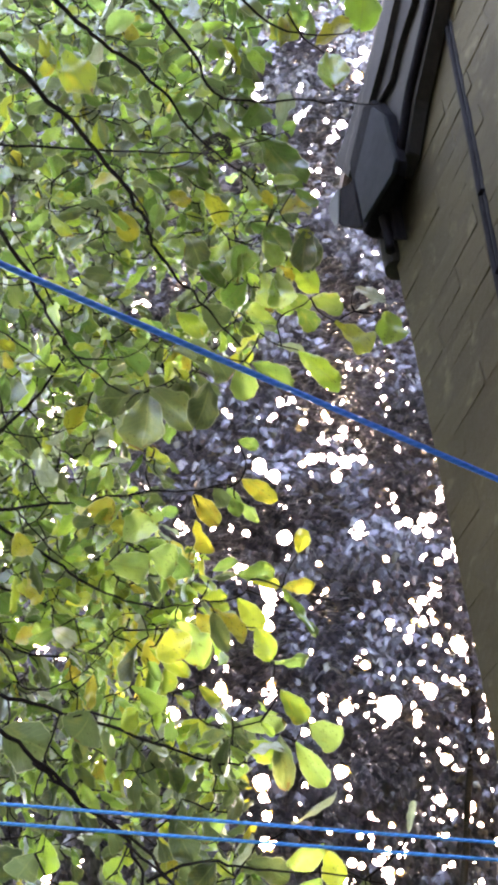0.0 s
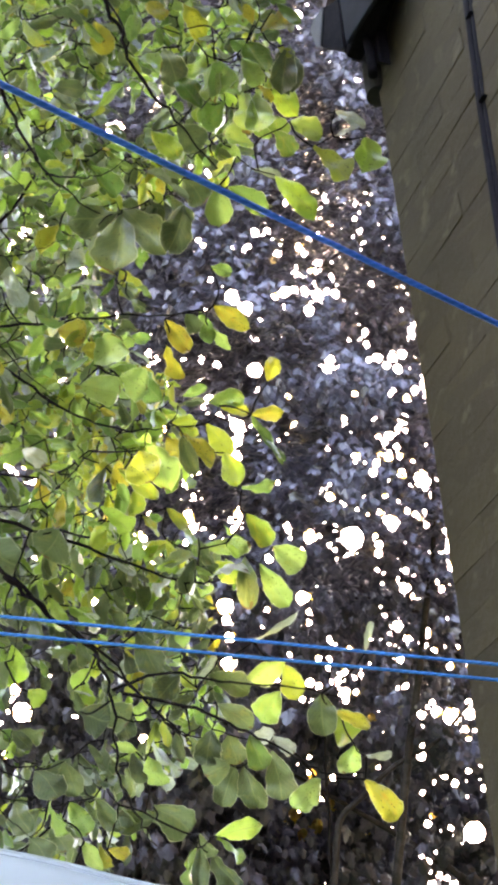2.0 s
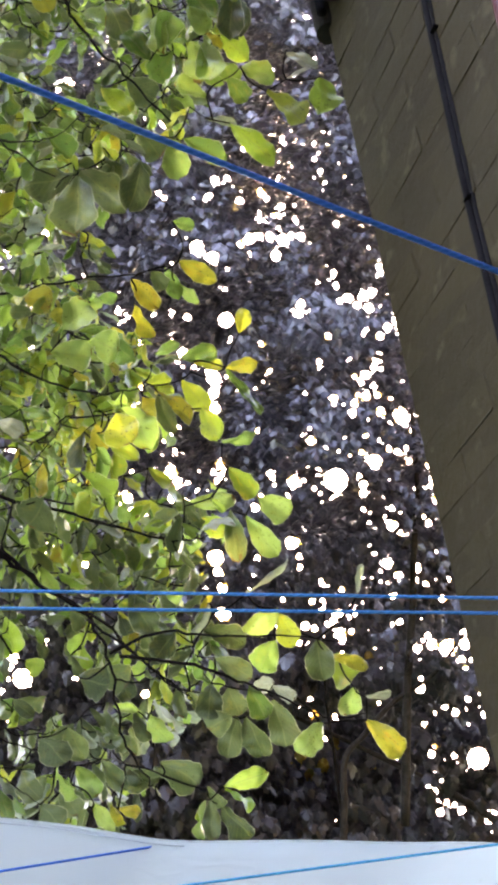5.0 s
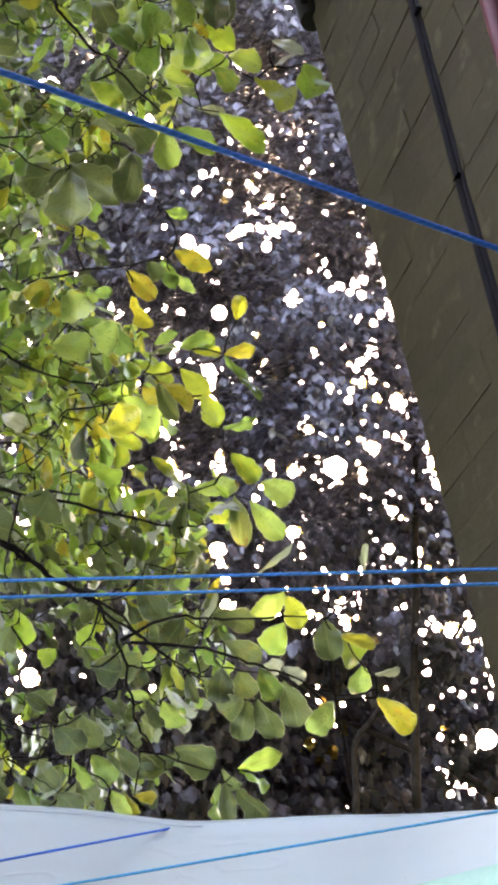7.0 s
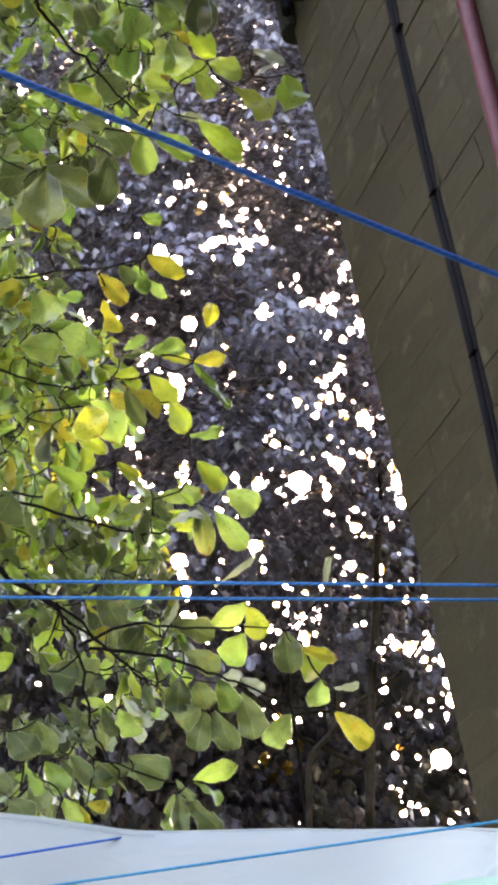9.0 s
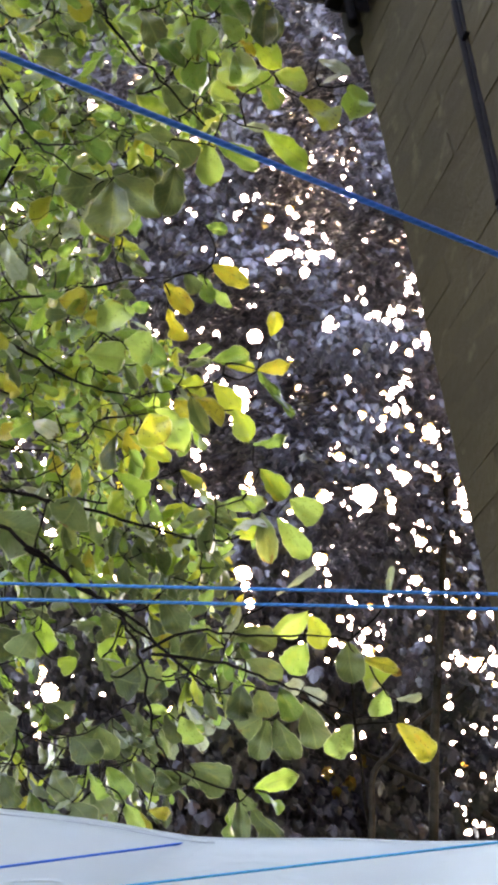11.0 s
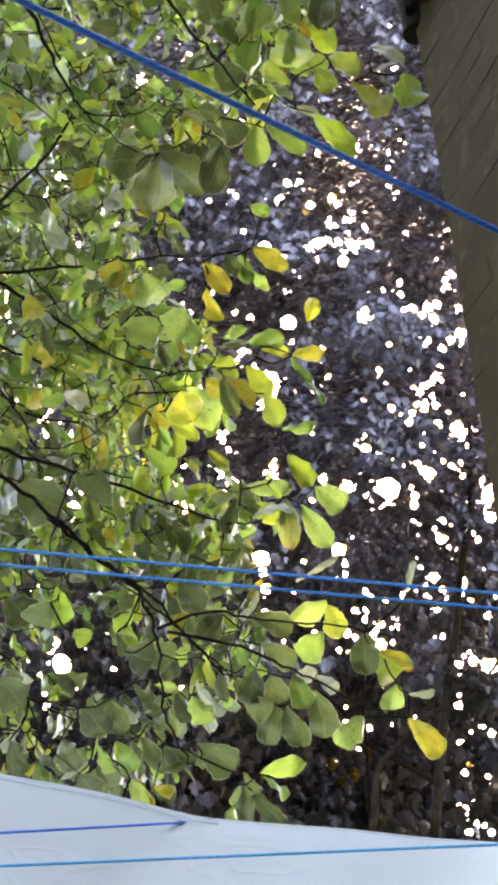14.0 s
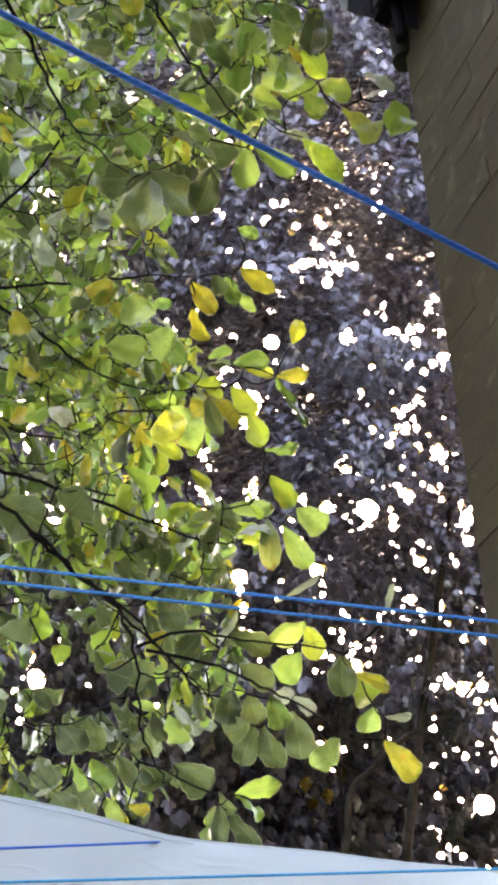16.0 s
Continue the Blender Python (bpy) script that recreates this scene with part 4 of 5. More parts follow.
limb([(-0.310, 0.677, 3.768), (-0.170, 0.882, 3.714), (-0.113, 0.972, 3.680), (-0.065, 1.060, 3.641), (0.092, 1.087, 3.631), (0.227, 1.112, 3.613)], 0.0045)
limb([(-0.162, 0.678, 3.842), (-0.027, 0.908, 3.769), (0.066, 0.996, 3.733), (0.192, 1.017, 3.721)], 0.0037)
limb([(-0.388, 1.984, 2.609), (-0.296, 1.990, 2.639), (-0.193, 2.015, 2.623), (-0.067, 2.034, 2.610), (0.057, 2.054, 2.582)], 0.0035)
limb([(-0.363, 1.946, 2.583), (-0.234, 1.983, 2.558), (-0.147, 2.013, 2.519), (-0.079, 2.032, 2.489), (-0.013, 2.052, 2.449), (0.059, 2.057, 2.443)], 0.0035)
limb([(-0.570, 1.834, 2.783), (-0.499, 1.890, 2.729), (-0.396, 1.956, 2.662), (-0.306, 2.023, 2.563), (-0.258, 2.044, 2.536)], 0.0045)
limb([(-1.009, 1.832, 2.764), (-0.819, 1.950, 2.726), (-0.741, 2.058, 2.583), (-0.631, 2.122, 2.526), (-0.495, 2.177, 2.485)], 0.0037)
limb([(-0.607, 1.217, 3.399), (-0.550, 1.226, 3.412), (-0.483, 1.244, 3.420), (-0.442, 1.244, 3.431)], 0.002)
limb([(-0.596, 1.252, 3.379), (-0.529, 1.306, 3.363), (-0.478, 1.355, 3.341), (-0.455, 1.381, 3.327)], 0.0022)
limb([(-0.593, 1.402, 3.265), (-0.535, 1.420, 3.271), (-0.444, 1.439, 3.283)], 0.002)
limb([(-0.591, 1.309, 3.340), (-0.558, 1.365, 3.308), (-0.549, 1.438, 3.250), (-0.519, 1.481, 3.223)], 0.0025)
limb([(-0.663, 1.408, 3.300), (-0.610, 1.448, 3.288), (-0.515, 1.498, 3.278), (-0.407, 1.499, 3.308)], 0.0025)
limb([(-0.562, 1.541, 3.150), (-0.533, 1.579, 3.123), (-0.494, 1.626, 3.087), (-0.433, 1.673, 3.055)], 0.002)
limb([(-0.639, 1.662, 2.986), (-0.598, 1.722, 2.932), (-0.572, 1.762, 2.891), (-0.480, 1.773, 2.916), (-0.392, 1.742, 2.986)], 0.0025)
limb([(-0.517, 1.802, 2.860), (-0.571, 1.864, 2.740), (-0.553, 1.886, 2.713), (-0.565, 1.919, 2.648)], 0.002)
limb([(-0.718, 1.966, 2.445), (-0.661, 1.991, 2.434), (-0.603, 2.011, 2.432), (-0.539, 2.034, 2.422)], 0.0022)
limb([(-0.622, 2.005, 2.431), (-0.589, 2.027, 2.404), (-0.541, 2.056, 2.366)], 0.002)
limb([(-0.413, 1.923, 2.652), (-0.341, 1.969, 2.594), (-0.274, 2.010, 2.533), (-0.245, 2.024, 2.511)], 0.003)
limb([(-0.381, 1.980, 2.555), (-0.345, 1.992, 2.545), (-0.298, 1.996, 2.554)], 0.002)
limb([(-0.399, 1.341, 3.308), (-0.356, 1.355, 3.308), (-0.305, 1.361, 3.314), (-0.245, 1.345, 3.336)], 0.0022)
limb([(-0.698, 1.634, 3.385), (-0.496, 1.533, 3.549), (-0.507, 1.412, 3.637), (-0.557, 1.281, 3.708)], 0.0037)
PROFILE = ((0.0, 0.02), (0.05, 0.07), (0.13, 0.20), (0.27, 0.35), (0.46, 0.47), (0.62, 0.51), (0.76, 0.50), (0.87, 0.42), (0.94, 0.30), (0.98, 0.17), (1.0, 0.05))


def blade(seed, cols, rows):
    """A broad oval blade one unit long and one wide, folded along its rib, with a wavy edge."""
    r = random.Random(seed)
    fold, curl, twist = r.uniform(0.1, 0.8), r.uniform(-0.7, 0.45), r.uniform(-0.5, 0.5)
    lip, bend = r.uniform(-0.5, 0.25), r.uniform(-0.10, 0.10)
    shape, notch = r.uniform(-0.06, 0.06), r.choice((-0.03, 0.0, 0.03, 0.05))
    verts, uvs = [], []
    vs = np.linspace(0, 1, rows) ** 0.8
    widths = np.interp(vs + shape * np.sin(np.pi * vs), [a for a, _ in PROFILE], [b for _, b in PROFILE])
    for v, w in zip(vs, widths):
        w *= 1 + r.uniform(-0.09, 0.09)
        for u in np.linspace(-1, 1, cols):
            x = u * w + bend * math.sin(v * 2.6)
            z = fold * abs(u) * w * 0.8 + lip * abs(u) ** 3 * 0.22 + curl * (v - 0.35) ** 2 * 0.7 + twist * x * v + 0.04 * math.sin(v * 9 + seed + u * 2) + 0.045 * math.sin(v * 15 + seed * 2 + u) * abs(u)
            verts.append((x, v - notch * max(0.0, v - 0.86) / 0.14 * (1 - abs(u)), z))
            uvs.append((0.5 + u * 0.5, v))
    faces = [(i * cols + j, i * cols + j + 1, (i + 1) * cols + j + 1, (i + 1) * cols + j) for i in range(rows - 1) for j in range(cols - 1)]
    return np.array(verts), faces, np.array(uvs)


FINE = [blade(k, 7, 12) for k in range(14)]
COARSE = [blade(20 + k, 5, 9) for k in range(14)]
LEAVES, BASES = [], []
TOWARDS = -(CROWN.to_3x3() @ Vector((0, 0, 1)))


def set_leaf(base, tip, width, tone, lean=None):
    """Notes one leaf: base, tip, width, and how it leans."""
    base, tip = Vector(base), Vector(tip)
    way = tip - base
    normal = TOWARDS + Vector(near_rng.normal(0, 0.42 if lean is None else lean, 3))
    normal = (normal - way * (normal.dot(way) / way.length_squared)).normalized()
    y = way.normalized()
    x = y.cross(normal)
    m = Matrix((x, y, normal)).transposed().to_4x4()
    m.translation = base
    LEAVES.append((m @ Matrix.Diagonal((width, way.length, way.length, 1)), tone))
    BASES.append(tuple(base))


def spray(rows, deep=2.42):
    """Single leaves at the crown's edge: base across and up, tip across and up, width, tone."""
    for p0, q0, p1, q1, width, tone in rows:
        h = deep + 0.10 * noise.noise((p0 * 3, q0 * 3, 0)) + near_rng.uniform(-0.06, 0.06)
        d = near_rng.uniform(-0.03, 0.03)
        k0, k1 = h / 2.5, (h + d) / 2.5
        set_leaf(at(p0 * k0, q0 * k0, h), at(p1 * k1, q1 * k1, h + d), width * k0 * 1.12, tone, 0.36)


spray([(-0.146, 0.818, -0.116, 0.890, 0.054, 'g'), (-0.116, 0.810, -0.166, 0.758, 0.060, 'g'), (-0.164, 0.794, -0.221, 0.848, 0.048, 'g'), (-0.116, 0.903, -0.208, 0.858, 0.041, 'g'), (-0.257, 0.921, -0.224, 0.846, 0.055, 'd'), (-0.076, 0.941, -0.025, 0.882, 0.054, 'g'), (-0.001, 0.935, 0.025, 0.831, 0.063, 'd'), (-0.083, 0.909, -0.042, 0.853, 0.043, 'g'), (-0.049, 0.833, -0.043, 0.743, 0.052, 'g'), (-0.016, 0.843, 0.040, 0.788, 0.043, 'b'), (-0.045, 0.851, -0.011, 0.817, 0.022, 'y'), (-0.016, 0.790, 0.013, 0.742, 0.048, 'g')])
spray([(0.027, 0.778, 0.098, 0.745, 0.046, 'g'), (-0.001, 0.754, 0.037, 0.701, 0.041, 'g'), (-0.047, 0.716, -0.117, 0.737, 0.048, 'g'), (-0.269, 0.737, -0.204, 0.684, 0.046, 'w'), (-0.214, 0.754, -0.155, 0.713, 0.055, 'd'), (-0.083, 0.694, -0.129, 0.648, 0.036, 'w')])
spray([(-0.194, 0.641, -0.148, 0.586, 0.055, 'd'), (-0.116, 0.628, -0.110, 0.541, 0.054, 'g'), (-0.098, 0.628, -0.011, 0.568, 0.042, 'g'), (0.002, 0.658, 0.092, 0.581, 0.048, 'b'), (0.081, 0.723, 0.154, 0.647, 0.036, 'w'), (0.194, 0.752, 0.189, 0.678, 0.058, 'b'), (0.123, 0.805, 0.192, 0.774, 0.024, 'p'), (0.123, 0.749, 0.176, 0.771, 0.014, 'p'), (-0.187, 0.583, -0.221, 0.478, 0.060, 'd'), (-0.317, 0.562, -0.222, 0.472, 0.072, 'd'), (-0.319, 0.549, -0.327, 0.424, 0.089, 'd'), (-0.331, 0.554, -0.437, 0.528, 0.072, 'd')])
spray([(-0.124, 0.453, -0.076, 0.441, 0.022, 'g'), (-0.317, 0.435, -0.282, 0.376, 0.048, 'w'), (-0.049, 0.670, 0.017, 0.656, 0.017, 'p'), (-0.230, 0.629, -0.180, 0.593, 0.017, 'p')])
spray([(-0.170, 0.351, -0.151, 0.304, 0.034, 'd'), (-0.142, 0.357, -0.114, 0.292, 0.031, 'g'), (-0.118, 0.321, -0.069, 0.280, 0.033, 'g'), (-0.112, 0.369, -0.035, 0.322, 0.040, 'y'), (-0.214, 0.333, -0.155, 0.268, 0.040, 'y'), (-0.166, 0.171, -0.113, 0.193, 0.027, 'g'), (-0.112, 0.161, -0.033, 0.174, 0.037, 'g'), (-0.088, 0.155, -0.023, 0.142, 0.024, 'w'), (-0.016, 0.141, 0.052, 0.154, 0.031, 'y'), (-0.016, 0.140, 0.059, 0.039, 0.028, 'g'), (0.013, 0.213, 0.023, 0.266, 0.031, 'w'), (-0.112, 0.116, -0.053, 0.055, 0.043, 'w')])
spray([(-0.166, 0.098, -0.089, 0.036, 0.035, 'y'), (-0.160, 0.086, -0.127, 0.000, 0.034, 'd'), (-0.069, 0.055, -0.035, -0.016, 0.043, 'w'), (-0.028, -0.020, 0.045, -0.007, 0.023, 'g'), (-0.195, 0.080, -0.163, 0.033, 0.036, 'y'), (-0.239, 0.061, -0.180, -0.031, 0.053, 'g'), (-0.261, 0.224, -0.216, 0.159, 0.055, 'g'), (-0.208, 0.278, -0.171, 0.207, 0.022, 'y'), (-0.293, 0.007, -0.206, -0.052, 0.029, 'w'), (-0.016, -0.071, 0.037, -0.136, 0.043, 'w')])
spray([(0.047, -0.136, 0.111, -0.178, 0.053, 'g'), (-0.112, -0.147, 0.001, -0.139, 0.031, 'g'), (-0.013, -0.161, 0.006, -0.275, 0.037, 'd'), (0.020, -0.174, 0.086, -0.260, 0.045, 'g'), (-0.088, -0.207, -0.011, -0.176, 0.033, 'p'), (0.086, -0.372, 0.013, -0.419, 0.055, 'g'), (0.088, -0.384, 0.116, -0.457, 0.045, 'w'), (0.078, -0.439, 0.040, -0.505, 0.055, 'g'), (-0.052, -0.475, 0.025, -0.522, 0.043, 'd'), (-0.076, -0.415, 0.013, -0.449, 0.042, 'd'), (0.167, -0.439, 0.181, -0.528, 0.057, 'd'), (0.208, -0.469, 0.236, -0.535, 0.063, 'w')])
spray([(0.195, -0.475, 0.274, -0.504, 0.027, 'y'), (0.254, -0.347, 0.266, -0.282, 0.016, 'p'), (0.017, -0.339, 0.107, -0.266, 0.012, 'p'), (-0.134, -0.417, -0.182, -0.477, 0.053, 'd'), (-0.098, -0.465, -0.055, -0.525, 0.048, 'g'), (-0.230, -0.333, -0.182, -0.417, 0.055, 'd')])
spray([(0.269, -0.613, 0.345, -0.696, 0.047, 'y'), (0.242, -0.541, 0.227, -0.600, 0.048, 'g'), (0.269, -0.565, 0.321, -0.554, 0.018, 'p'), (0.177, -0.619, 0.129, -0.684, 0.065, 'g'), (0.069, -0.565, 0.090, -0.666, 0.052, 'd'), (0.011, -0.601, 0.042, -0.687, 0.057, 'd'), (-0.006, -0.601, -0.027, -0.690, 0.049, 'd'), (-0.017, -0.599, -0.070, -0.624, 0.052, 'd'), (0.020, -0.545, 0.074, -0.536, 0.033, 'p'), (0.070, -0.536, 0.116, -0.569, 0.028, 'p'), (0.020, -0.535, 0.055, -0.606, 0.045, 'g'), (-0.060, -0.529, -0.069, -0.606, 0.055, 'd')])
spray([(-0.184, -0.565, -0.113, -0.613, 0.049, 'p'), (-0.205, -0.595, -0.225, -0.678, 0.047, 'd'), (-0.195, -0.595, -0.161, -0.660, 0.052, 'g'), (-0.167, -0.723, -0.245, -0.745, 0.045, 'd'), (-0.172, -0.698, -0.095, -0.745, 0.067, 'd'), (-0.040, -0.749, 0.051, -0.723, 0.037, 'b'), (-0.034, -0.752, 0.031, -0.781, 0.030, 'b')])
spray([(-0.078, -0.776, -0.087, -0.859, 0.030, 'g'), (-0.067, -0.776, -0.061, -0.865, 0.035, 'd'), (-0.046, -0.788, 0.019, -0.859, 0.035, 'd'), (-0.075, -0.752, -0.041, -0.793, 0.035, 'd'), (-0.293, -0.493, -0.234, -0.522, 0.067, 'd'), (-0.354, -0.607, -0.401, -0.684, 0.055, 'd'), (-0.340, -0.595, -0.312, -0.684, 0.049, 'd'), (-0.305, -0.589, -0.246, -0.624, 0.037, 'd'), (-0.275, -0.643, -0.233, -0.660, 0.034, 'd'), (-0.352, -0.698, -0.306, -0.769, 0.041, 'g'), (-0.298, -0.686, -0.258, -0.745, 0.039, 'd'), (-0.245, -0.698, -0.210, -0.739, 0.033, 'd')])
spray([(-0.263, -0.792, -0.214, -0.801, 0.024, 'y'), (-0.387, -0.754, -0.351, -0.803, 0.043, 'd'), (-0.314, -0.778, -0.272, -0.839, 0.036, 'g'), (-0.254, -0.501, -0.230, -0.562, 0.041, 'd'), (-0.025, -0.537, -0.001, -0.598, 0.048, 'd')])
spray([(0.125, 1.557, 0.116, 1.416, 0.075, 'b'), (0.022, 1.375, 0.100, 1.435, 0.051, 'y'), (0.049, 1.362, 0.070, 1.271, 0.063, 'g'), (-0.101, 1.159, 0.007, 1.037, 0.072, 'g'), (-0.048, 0.974, 0.023, 0.984, 0.053, 'y'), (0.016, 0.943, 0.005, 0.835, 0.051, 'd'), (-0.145, 0.904, -0.155, 0.813, 0.055, 'g'), (-0.151, 1.370, -0.100, 1.300, 0.048, 'b'), (-0.075, 0.833, -0.053, 0.740, 0.051, 'g'), (-0.047, 1.501, -0.011, 1.444, 0.048, 'g'), (-0.118, 1.587, -0.048, 1.530, 0.053, 'g'), (-0.193, 1.210, -0.137, 1.141, 0.053, 'g')])
spray([(-0.288, 1.250, -0.231, 1.181, 0.055, 'g'), (-0.139, 1.176, -0.089, 1.227, 0.048, 'g'), (-0.217, 1.022, -0.174, 0.934, 0.048, 'w'), (-0.255, 1.137, -0.187, 1.070, 0.055, 'g'), (-0.337, 1.406, -0.268, 1.364, 0.048, 'g'), (-0.301, 1.025, -0.253, 0.983, 0.039, 'y'), (-0.408, 0.970, -0.370, 0.900, 0.043, 'y'), (-0.576, 1.356, -0.488, 1.251, 0.072, 'w'), (-0.442, 1.374, -0.384, 1.304, 0.055, 'd')])
spray([(-0.590, -0.170, -0.492, -0.207, 0.094, 'd'), (-0.408, -0.130, -0.448, -0.183, 0.084, 'd'), (-0.558, 0.410, -0.518, 0.339, 0.036, 'p'), (-0.570, 0.403, -0.527, 0.393, 0.043, 'p'), (-0.596, 0.189, -0.554, 0.215, 0.048, 'y'), (-0.562, 0.142, -0.529, 0.095, 0.043, 'y'), (-0.555, 0.112, -0.525, 0.126, 0.041, 'w'), (-0.441, 0.294, -0.380, 0.285, 0.055, 'y'), (-0.358, 0.225, -0.300, 0.276, 0.066, 'g'), (-0.387, 0.181, -0.300, 0.167, 0.060, 'g'), (-0.302, 0.204, -0.240, 0.182, 0.067, 'g'), (-0.251, 0.048, -0.218, -0.017, 0.072, 'w'), (-0.578, -0.163, -0.624, -0.227, 0.080, 'd')], 2.28)
spray([(-0.502, 0.036, -0.451, 0.008, 0.036, 'p'), (-0.310, -0.125, -0.345, -0.157, 0.048, 'w'), (-0.453, -0.474, -0.415, -0.490, 0.060, 'w'), (-0.341, -0.510, -0.279, -0.531, 0.072, 'd'), (-0.427, -0.637, -0.376, -0.689, 0.072, 'd'), (-0.367, -0.616, -0.339, -0.687, 0.055, 'd'), (-0.467, -0.707, -0.428, -0.766, 0.053, 'd'), (-0.505, -0.416, -0.539, -0.466, 0.060, 'd'), (-0.603, -0.409, -0.551, -0.467, 0.072, 'd'), (-0.620, -0.581, -0.556, -0.639, 0.072, 'd'), (-0.394, -0.703, -0.342, -0.761, 0.048, 'g'), (-0.427, -0.778, -0.383, -0.824, 0.055, 'd'), (-0.577, -0.713, -0.526, -0.772, 0.067, 'd')], 2.28)
HAND = len(LEAVES)

EDGE_Q, EDGE_P = np.array([(1.571, 0.192), (1.406, -0.116), (1.286, -0.134), (1.165, -0.049), (1.045, 0.011), (0.945, 0.017), (0.824, 0.011), (0.728, -0.049), (0.631, -0.086), (0.583, -0.194), (0.523, -0.230), (0.427, -0.308), (0.366, -0.302), (0.318, -0.236), (0.270, -0.236), (0.198, -0.150), (0.125, -0.140), (0.053, -0.125), (0.005, -0.165), (-0.055, -0.205), (-0.116, -0.190), (-0.140, -0.040), (-0.200, -0.020), (-0.260, -0.040), (-0.321, -0.035), (-0.381, -0.025), (-0.441, -0.013), (-0.501, -0.013), (-0.562, -0.074), (-0.622, -0.158), (-0.682, -0.170), (-0.742, -0.146), (-0.803, -0.230), (-0.863, -0.314), (-0.983, -0.351)][::-1]).T
OPEN = [(-0.24, -0.55, 0.05, 0.035), (-0.12, -0.60, 0.05, 0.03), (-0.41, -0.52, 0.04, 0.035), (-0.30, -0.66, 0.035, 0.035), (-0.44, -0.60, 0.03, 0.03), (-0.333, 0.776, 0.054, 0.072), (-0.333, -0.533, 0.078, 0.048), (-0.200, -0.664, 0.036, 0.042), (-0.224, 0.378, 0.054, 0.048), (-0.483, -0.489, 0.055, 0.051), (-0.236, -0.134, 0.027, 0.027), (-0.208, -0.161, 0.027, 0.027), (-0.146, -0.092, 0.036, 0.048), (-0.047, -0.284, 0.041, 0.060), (-0.206, -0.552, 0.017, 0.017), (-0.327, -0.272, 0.017, 0.017), (-0.134, 0.053, 0.024, 0.048), (-0.580, 0.366, 0.017, 0.017), (-0.459, 0.174, 0.012, 0.012)]


def fill(count, h0, h1, inset):
    """Leafy shoots through the crown behind its edge."""
    made = 0
    while made < count:
        q = near_rng.uniform(-0.95, 1.55)
        p = near_rng.uniform(-1.0, 0.2)
        edge = float(np.interp(q, EDGE_Q, EDGE_P)) - inset
        if p > edge or (p < -0.68 and near_rng.random() < 0.3):
            continue
        if any(((p - a) / c) ** 2 + ((q - b) / d) ** 2 < 1.25 for a, b, c, d in OPEN):
            continue
        # the lower boughs are open, with dark gaps between the shoots
        if q < -0.22 and near_rng.random() < 0.66 * min(1.0, (-0.22 - q) / 0.12):
            made += 3
            continue
        h = near_rng.uniform(h0, h1)
        k = h / 2.5
        heading = near_rng.normal(-0.6, 0.8) if q > 0 else near_rng.normal(-1.25, 0.55)
        # yellowing, and lighter tones that paint the middle of the crown as sunlit
        ripe_lit = 0.8 * noise.noise((p * 2.2, q * 2.2, 5.0)) + 0.55 * math.exp(-((q - 0.05) / 0.32) ** 2) - 0.3 * (q > 0.45)
        for _ in range(int(near_rng.integers(3, 6))):
            b = at(p * k, q * k, h) + Vector(near_rng.normal(0, 0.022, 3))
            a = heading + near_rng.normal(0, 0.85 if q > 0 else 0.6)
            length = near_rng.uniform(0.034, 0.070)
            tip = b + (CROWN.to_3x3() @ Vector((math.cos(a), math.sin(a) - 0.15, near_rng.normal(0, 0.5)))) * length
            roll = near_rng.random()
            # lower down, more deep green puts the shade of the boughs into colour
            tone = "y" if roll < 0.018 + 0.09 * max(0, ripe_lit) else "w" if roll < 0.10 + 0.28 * max(0, ripe_lit) else "p" if roll < 0.23 + 0.24 * max(0, ripe_lit) else "d" if roll < (0.56 - 0.10 * max(0, ripe_lit) if q > -0.15 else 0.72) else "b" if roll > 0.93 - 0.14 * max(0, ripe_lit) else "g"
            # pale leaves are narrow, as painted glints
            broad = near_rng.uniform(0.14, 0.38) if tone == "p" else near_rng.uniform(0.36, 0.66)
            set_leaf(b, tip, length * broad, tone, 1.15)
            made += 1


fill(1900, 2.3, 2.75, 0.02)
fill(5400, 2.75, 3.4, 0.04)
fill(2100, 3.3, 3.9, 0.08)


def grow_twigs():
    """Joins each leaf's base to the nearest wood, nearest first, by a thin bent twig."""
    nodes = np.array(NODES)
    todo = np.array(BASES)
    dist = np.full(len(todo), 1e9)
    link_to = np.zeros((len(todo), 3))
    for lo in range(0, len(nodes), 200):
        d = np.linalg.norm(todo[:, None] - nodes[None, lo:lo + 200], axis=2)
        best = d.argmin(1)
        dm = d[np.arange(len(todo)), best]
        near = dm < dist
        dist[near], link_to[near] = dm[near], nodes[lo:lo + 200][best[near]]
    left = np.ones(len(todo), bool)
    verts, faces, uvs, base = [], [], [], 0
    r = random.Random(3)
    for _ in range(len(todo)):
        i = int(np.where(left, dist, 1e9).argmin())
        left[i] = False
        a, b = Vector(link_to[i]), Vector(todo[i])
        span = (b - a).length
        if span > 0.001:
            mid = (a + b) / 2 + Vector((r.uniform(-1, 1), r.uniform(-1, 1), r.uniform(-1.2, 0.3))) * span * 0.16
            line = smooth_line([a, mid, b], 3)
            thick = min(0.0032, 0.0014 + span * 0.012)
            v, f, u = tube([tuple(p) for p in line], np.linspace(thick, max(0.0008, thick * 0.6), len(line)), 5)
            verts.append(v), uvs.append(u)
            faces.extend(tuple(k + base for k in face) for face in f)
            base += len(v)
            for p in (mid, b):
                d = np.linalg.norm(todo - np.array(p), axis=1)
                near = left & (d < dist)
                dist[near], link_to[near] = d[near], np.array(p)
    twigs = joined("brushwood", np.concatenate(verts).tolist(), faces, np.concatenate(uvs), None, [TWIG])
    tagged(under(twigs, tree), "thin dark twigs", kind="stuff")


grow_twigs()

TONES = list(LEAF)
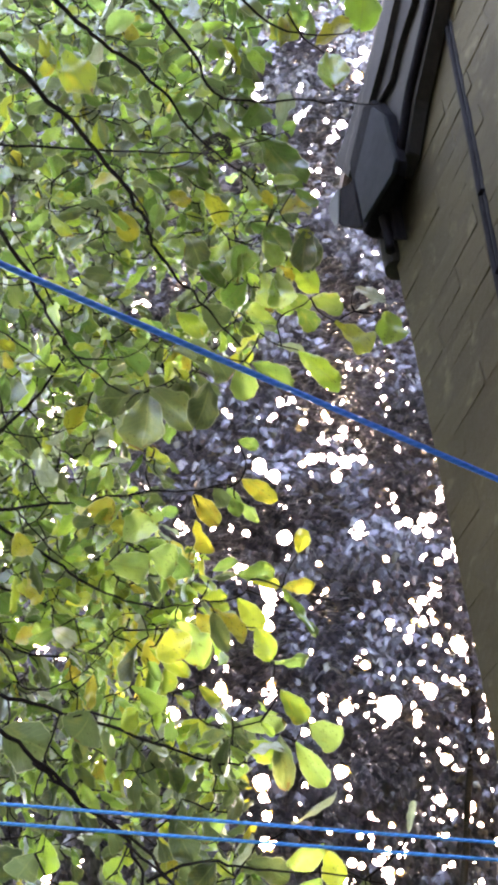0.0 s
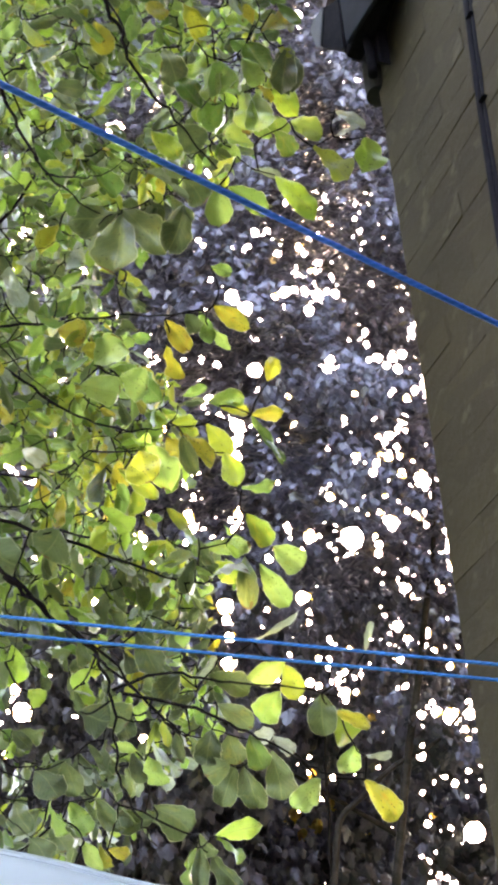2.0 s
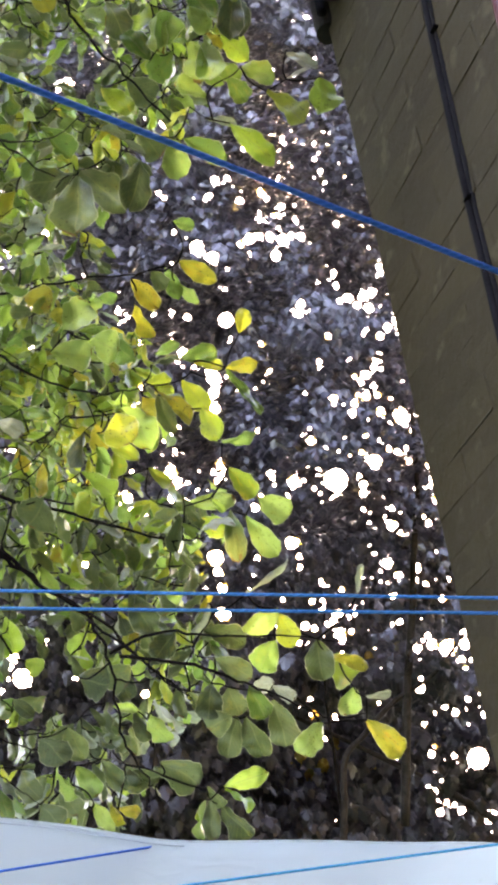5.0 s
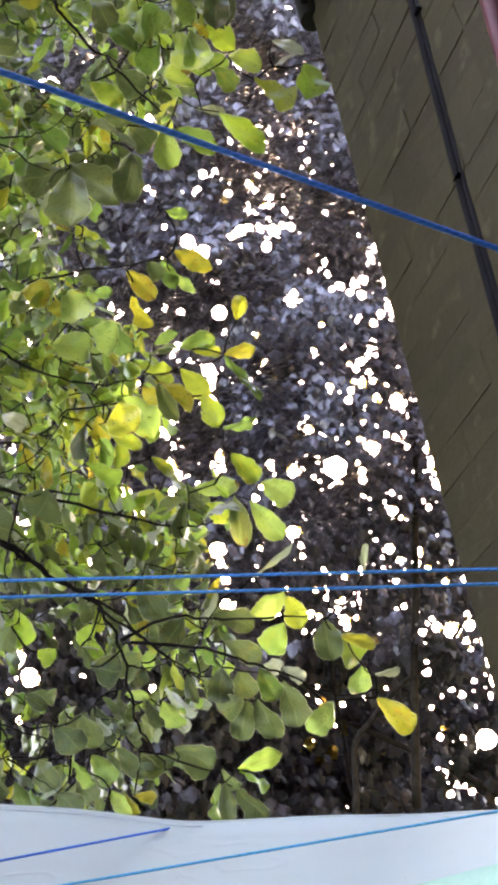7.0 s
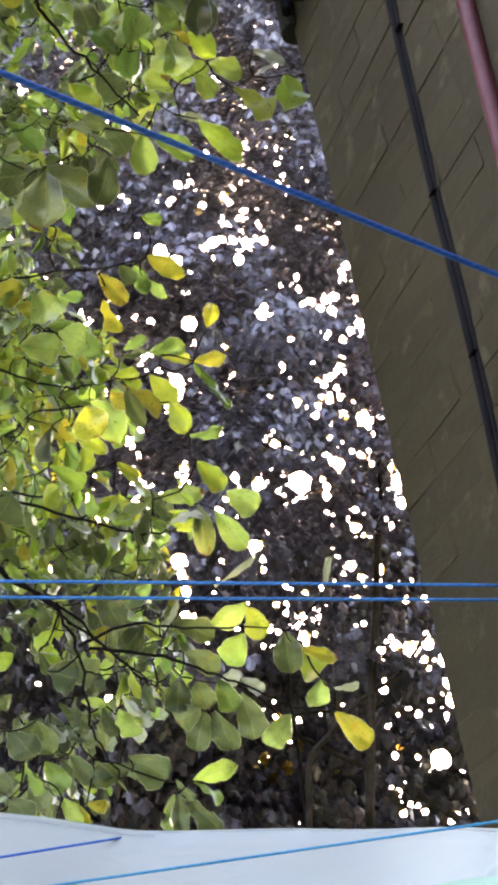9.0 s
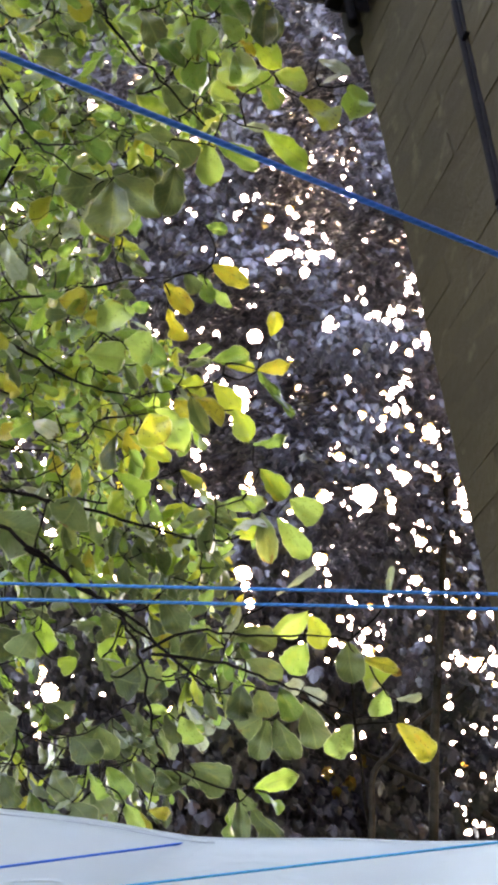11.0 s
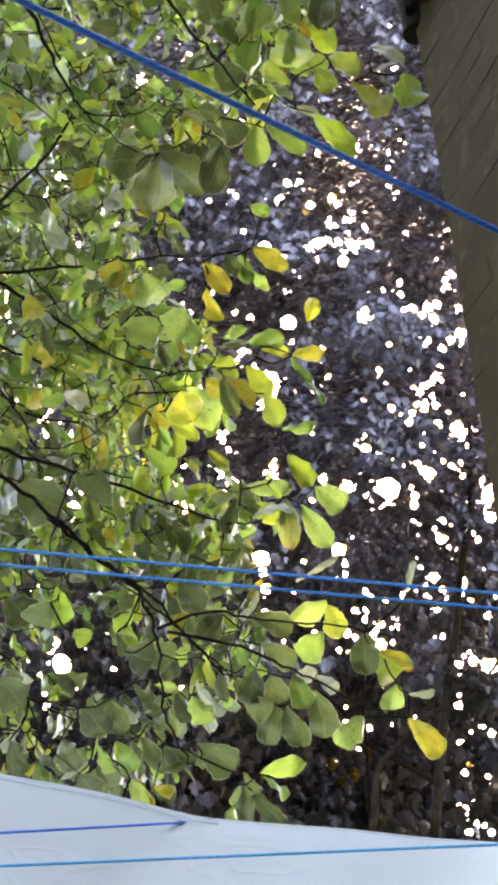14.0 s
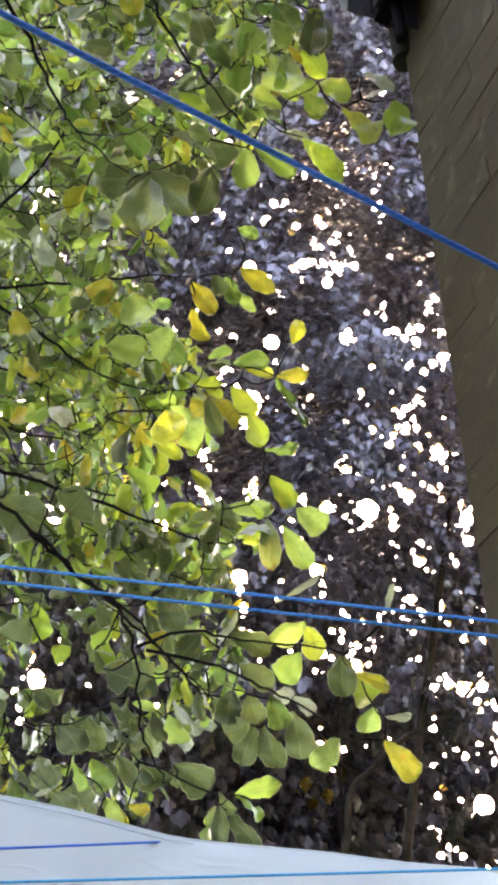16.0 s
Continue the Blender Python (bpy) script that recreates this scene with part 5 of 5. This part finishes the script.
# the leaves at the crown's edge and those next to them are parts of their own
singles = list(range(HAND))
rest = sorted(range(HAND, len(LEAVES)), key=lambda i: (Vector(BASES[i]) - CROWN.translation).length)
singles += rest[:290 - HAND]
shared = {}
for i in singles:
    m, tone = LEAVES[i]
    key = (i % len(FINE), tone)
    if key not in shared:
        v, fs, uv = FINE[key[0]]
        first = joined("leaf", v.tolist(), fs, uv, None, [LEAF[tone]])
        shared[key] = first.data
    else:
        first = new("leaf", shared[key])
    first.parent = tree
    first.matrix_parent_inverse = Matrix.Translation(tree.location).inverted()
    first.matrix_basis = m
vs, fs, us, slots, base = [], [], [], [], 0
for n, i in enumerate(rest[290 - HAND:]):
    m, tone = LEAVES[i]
    v, f, u = COARSE[n % len(COARSE)]
    mm = np.array(m)
    vs.append(v @ mm[:3, :3].T + mm[:3, 3])
    us.append(u)
    fs.extend(tuple(k + base for k in face) for face in f)
    slots += [TONES.index(tone)] * len(f)
    base += len(v)
foliage = joined("foliage", np.concatenate(vs).tolist(), fs, np.concatenate(us), slots, [LEAF[t] for t in TONES])
tagged(under(foliage, tree), "broad green and yellowing leaves", kind="stuff")

# ---- a tangle of dead twigs caught in the near tree ----
def twig_tangle(place):
    r = random.Random(77)
    nest = thing("twig_nest", place, "small tangled nest of dry dark twigs in the branches", "nest")
    verts, faces, uvs, base = [], [], [], 0
    for _ in range(70):
        a, rise = r.uniform(0, 6.28), r.uniform(-0.9, 0.9)
        turn = r.uniform(0.5, 1.6) * r.choice((-1, 1))
        pts = []
        for k in range(5):
            b = a + turn * k / 4
            rad = 0.030 * (1 - 0.35 * abs(rise)) * r.uniform(0.75, 1.15)
            pts.append(Vector(place) + Vector((math.cos(b) * rad, math.sin(b) * rad, rise * 0.026 + r.uniform(-0.006, 0.006))))
        line = smooth_line(pts, 3)
        v, f, u = tube([tuple(p) for p in line], np.linspace(0.0013, 0.0006, len(line)), 5)
        verts.append(v), uvs.append(u)
        faces.extend(tuple(k + base for k in face) for face in f)
        base += len(v)
    tangle = joined("tangle", np.concatenate(verts).tolist(), faces, np.concatenate(uvs), None, [BARK])
    tagged(under(tangle, nest), "tangled dry twigs", kind="stuff")


twig_tangle((-0.107, 1.224, 3.750))

# ---- bricks of the gable, where it is passed nearest ----
COURSE = 0.083


def brick_mesh(length, seed):
    r = random.Random(seed)
    bm = bmesh.new()
    x, y, z, c = length / 2, 0.012, 0.0404, 0.004
    ring = [(x - c, z), (x, z - c), (x, -z + c), (x - c, -z), (-x + c, -z), (-x, -z + c), (-x, z - c), (-x + c, z)]
    front = [bm.verts.new((a * 0.995 + r.uniform(-1, 1) * 0.0012, -y + r.uniform(-0.0020, 0.0016), b * 0.99 + r.uniform(-1, 1) * 0.0020)) for a, b in ring]
    rear = [bm.verts.new((a, y, b)) for a, b in ring]
    bm.faces.new(front)
    for i in range(8):
        bm.faces.new((front[i], front[(i + 1) % 8], rear[(i + 1) % 8], rear[i]))
    bmesh.ops.recalc_face_normals(bm, faces=bm.faces)
    mesh = bpy.data.meshes.new("brick")
    bm.to_mesh(mesh)
    bm.free()
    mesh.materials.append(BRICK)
    return mesh


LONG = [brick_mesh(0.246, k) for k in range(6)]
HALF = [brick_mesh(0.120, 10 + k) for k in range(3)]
brick_rng = random.Random(8)
inverse = Matrix.Translation(house.location).inverted()
for row in range(24, 60):
    z = row * COURSE + 0.0415
    s = 0.0
    first_half = row % 2 == 1
    while s > -1.2:
        half = first_half and s == 0.0
        length = 0.120 if half else 0.246
        mid = s - length / 2
        if z + 0.04 < EAVE + max(0.0, -(s) * math.tan(PITCH)):
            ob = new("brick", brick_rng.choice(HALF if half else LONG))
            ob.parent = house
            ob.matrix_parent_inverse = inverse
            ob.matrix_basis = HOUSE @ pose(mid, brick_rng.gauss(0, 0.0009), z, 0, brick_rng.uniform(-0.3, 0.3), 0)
        s -= length + 0.005
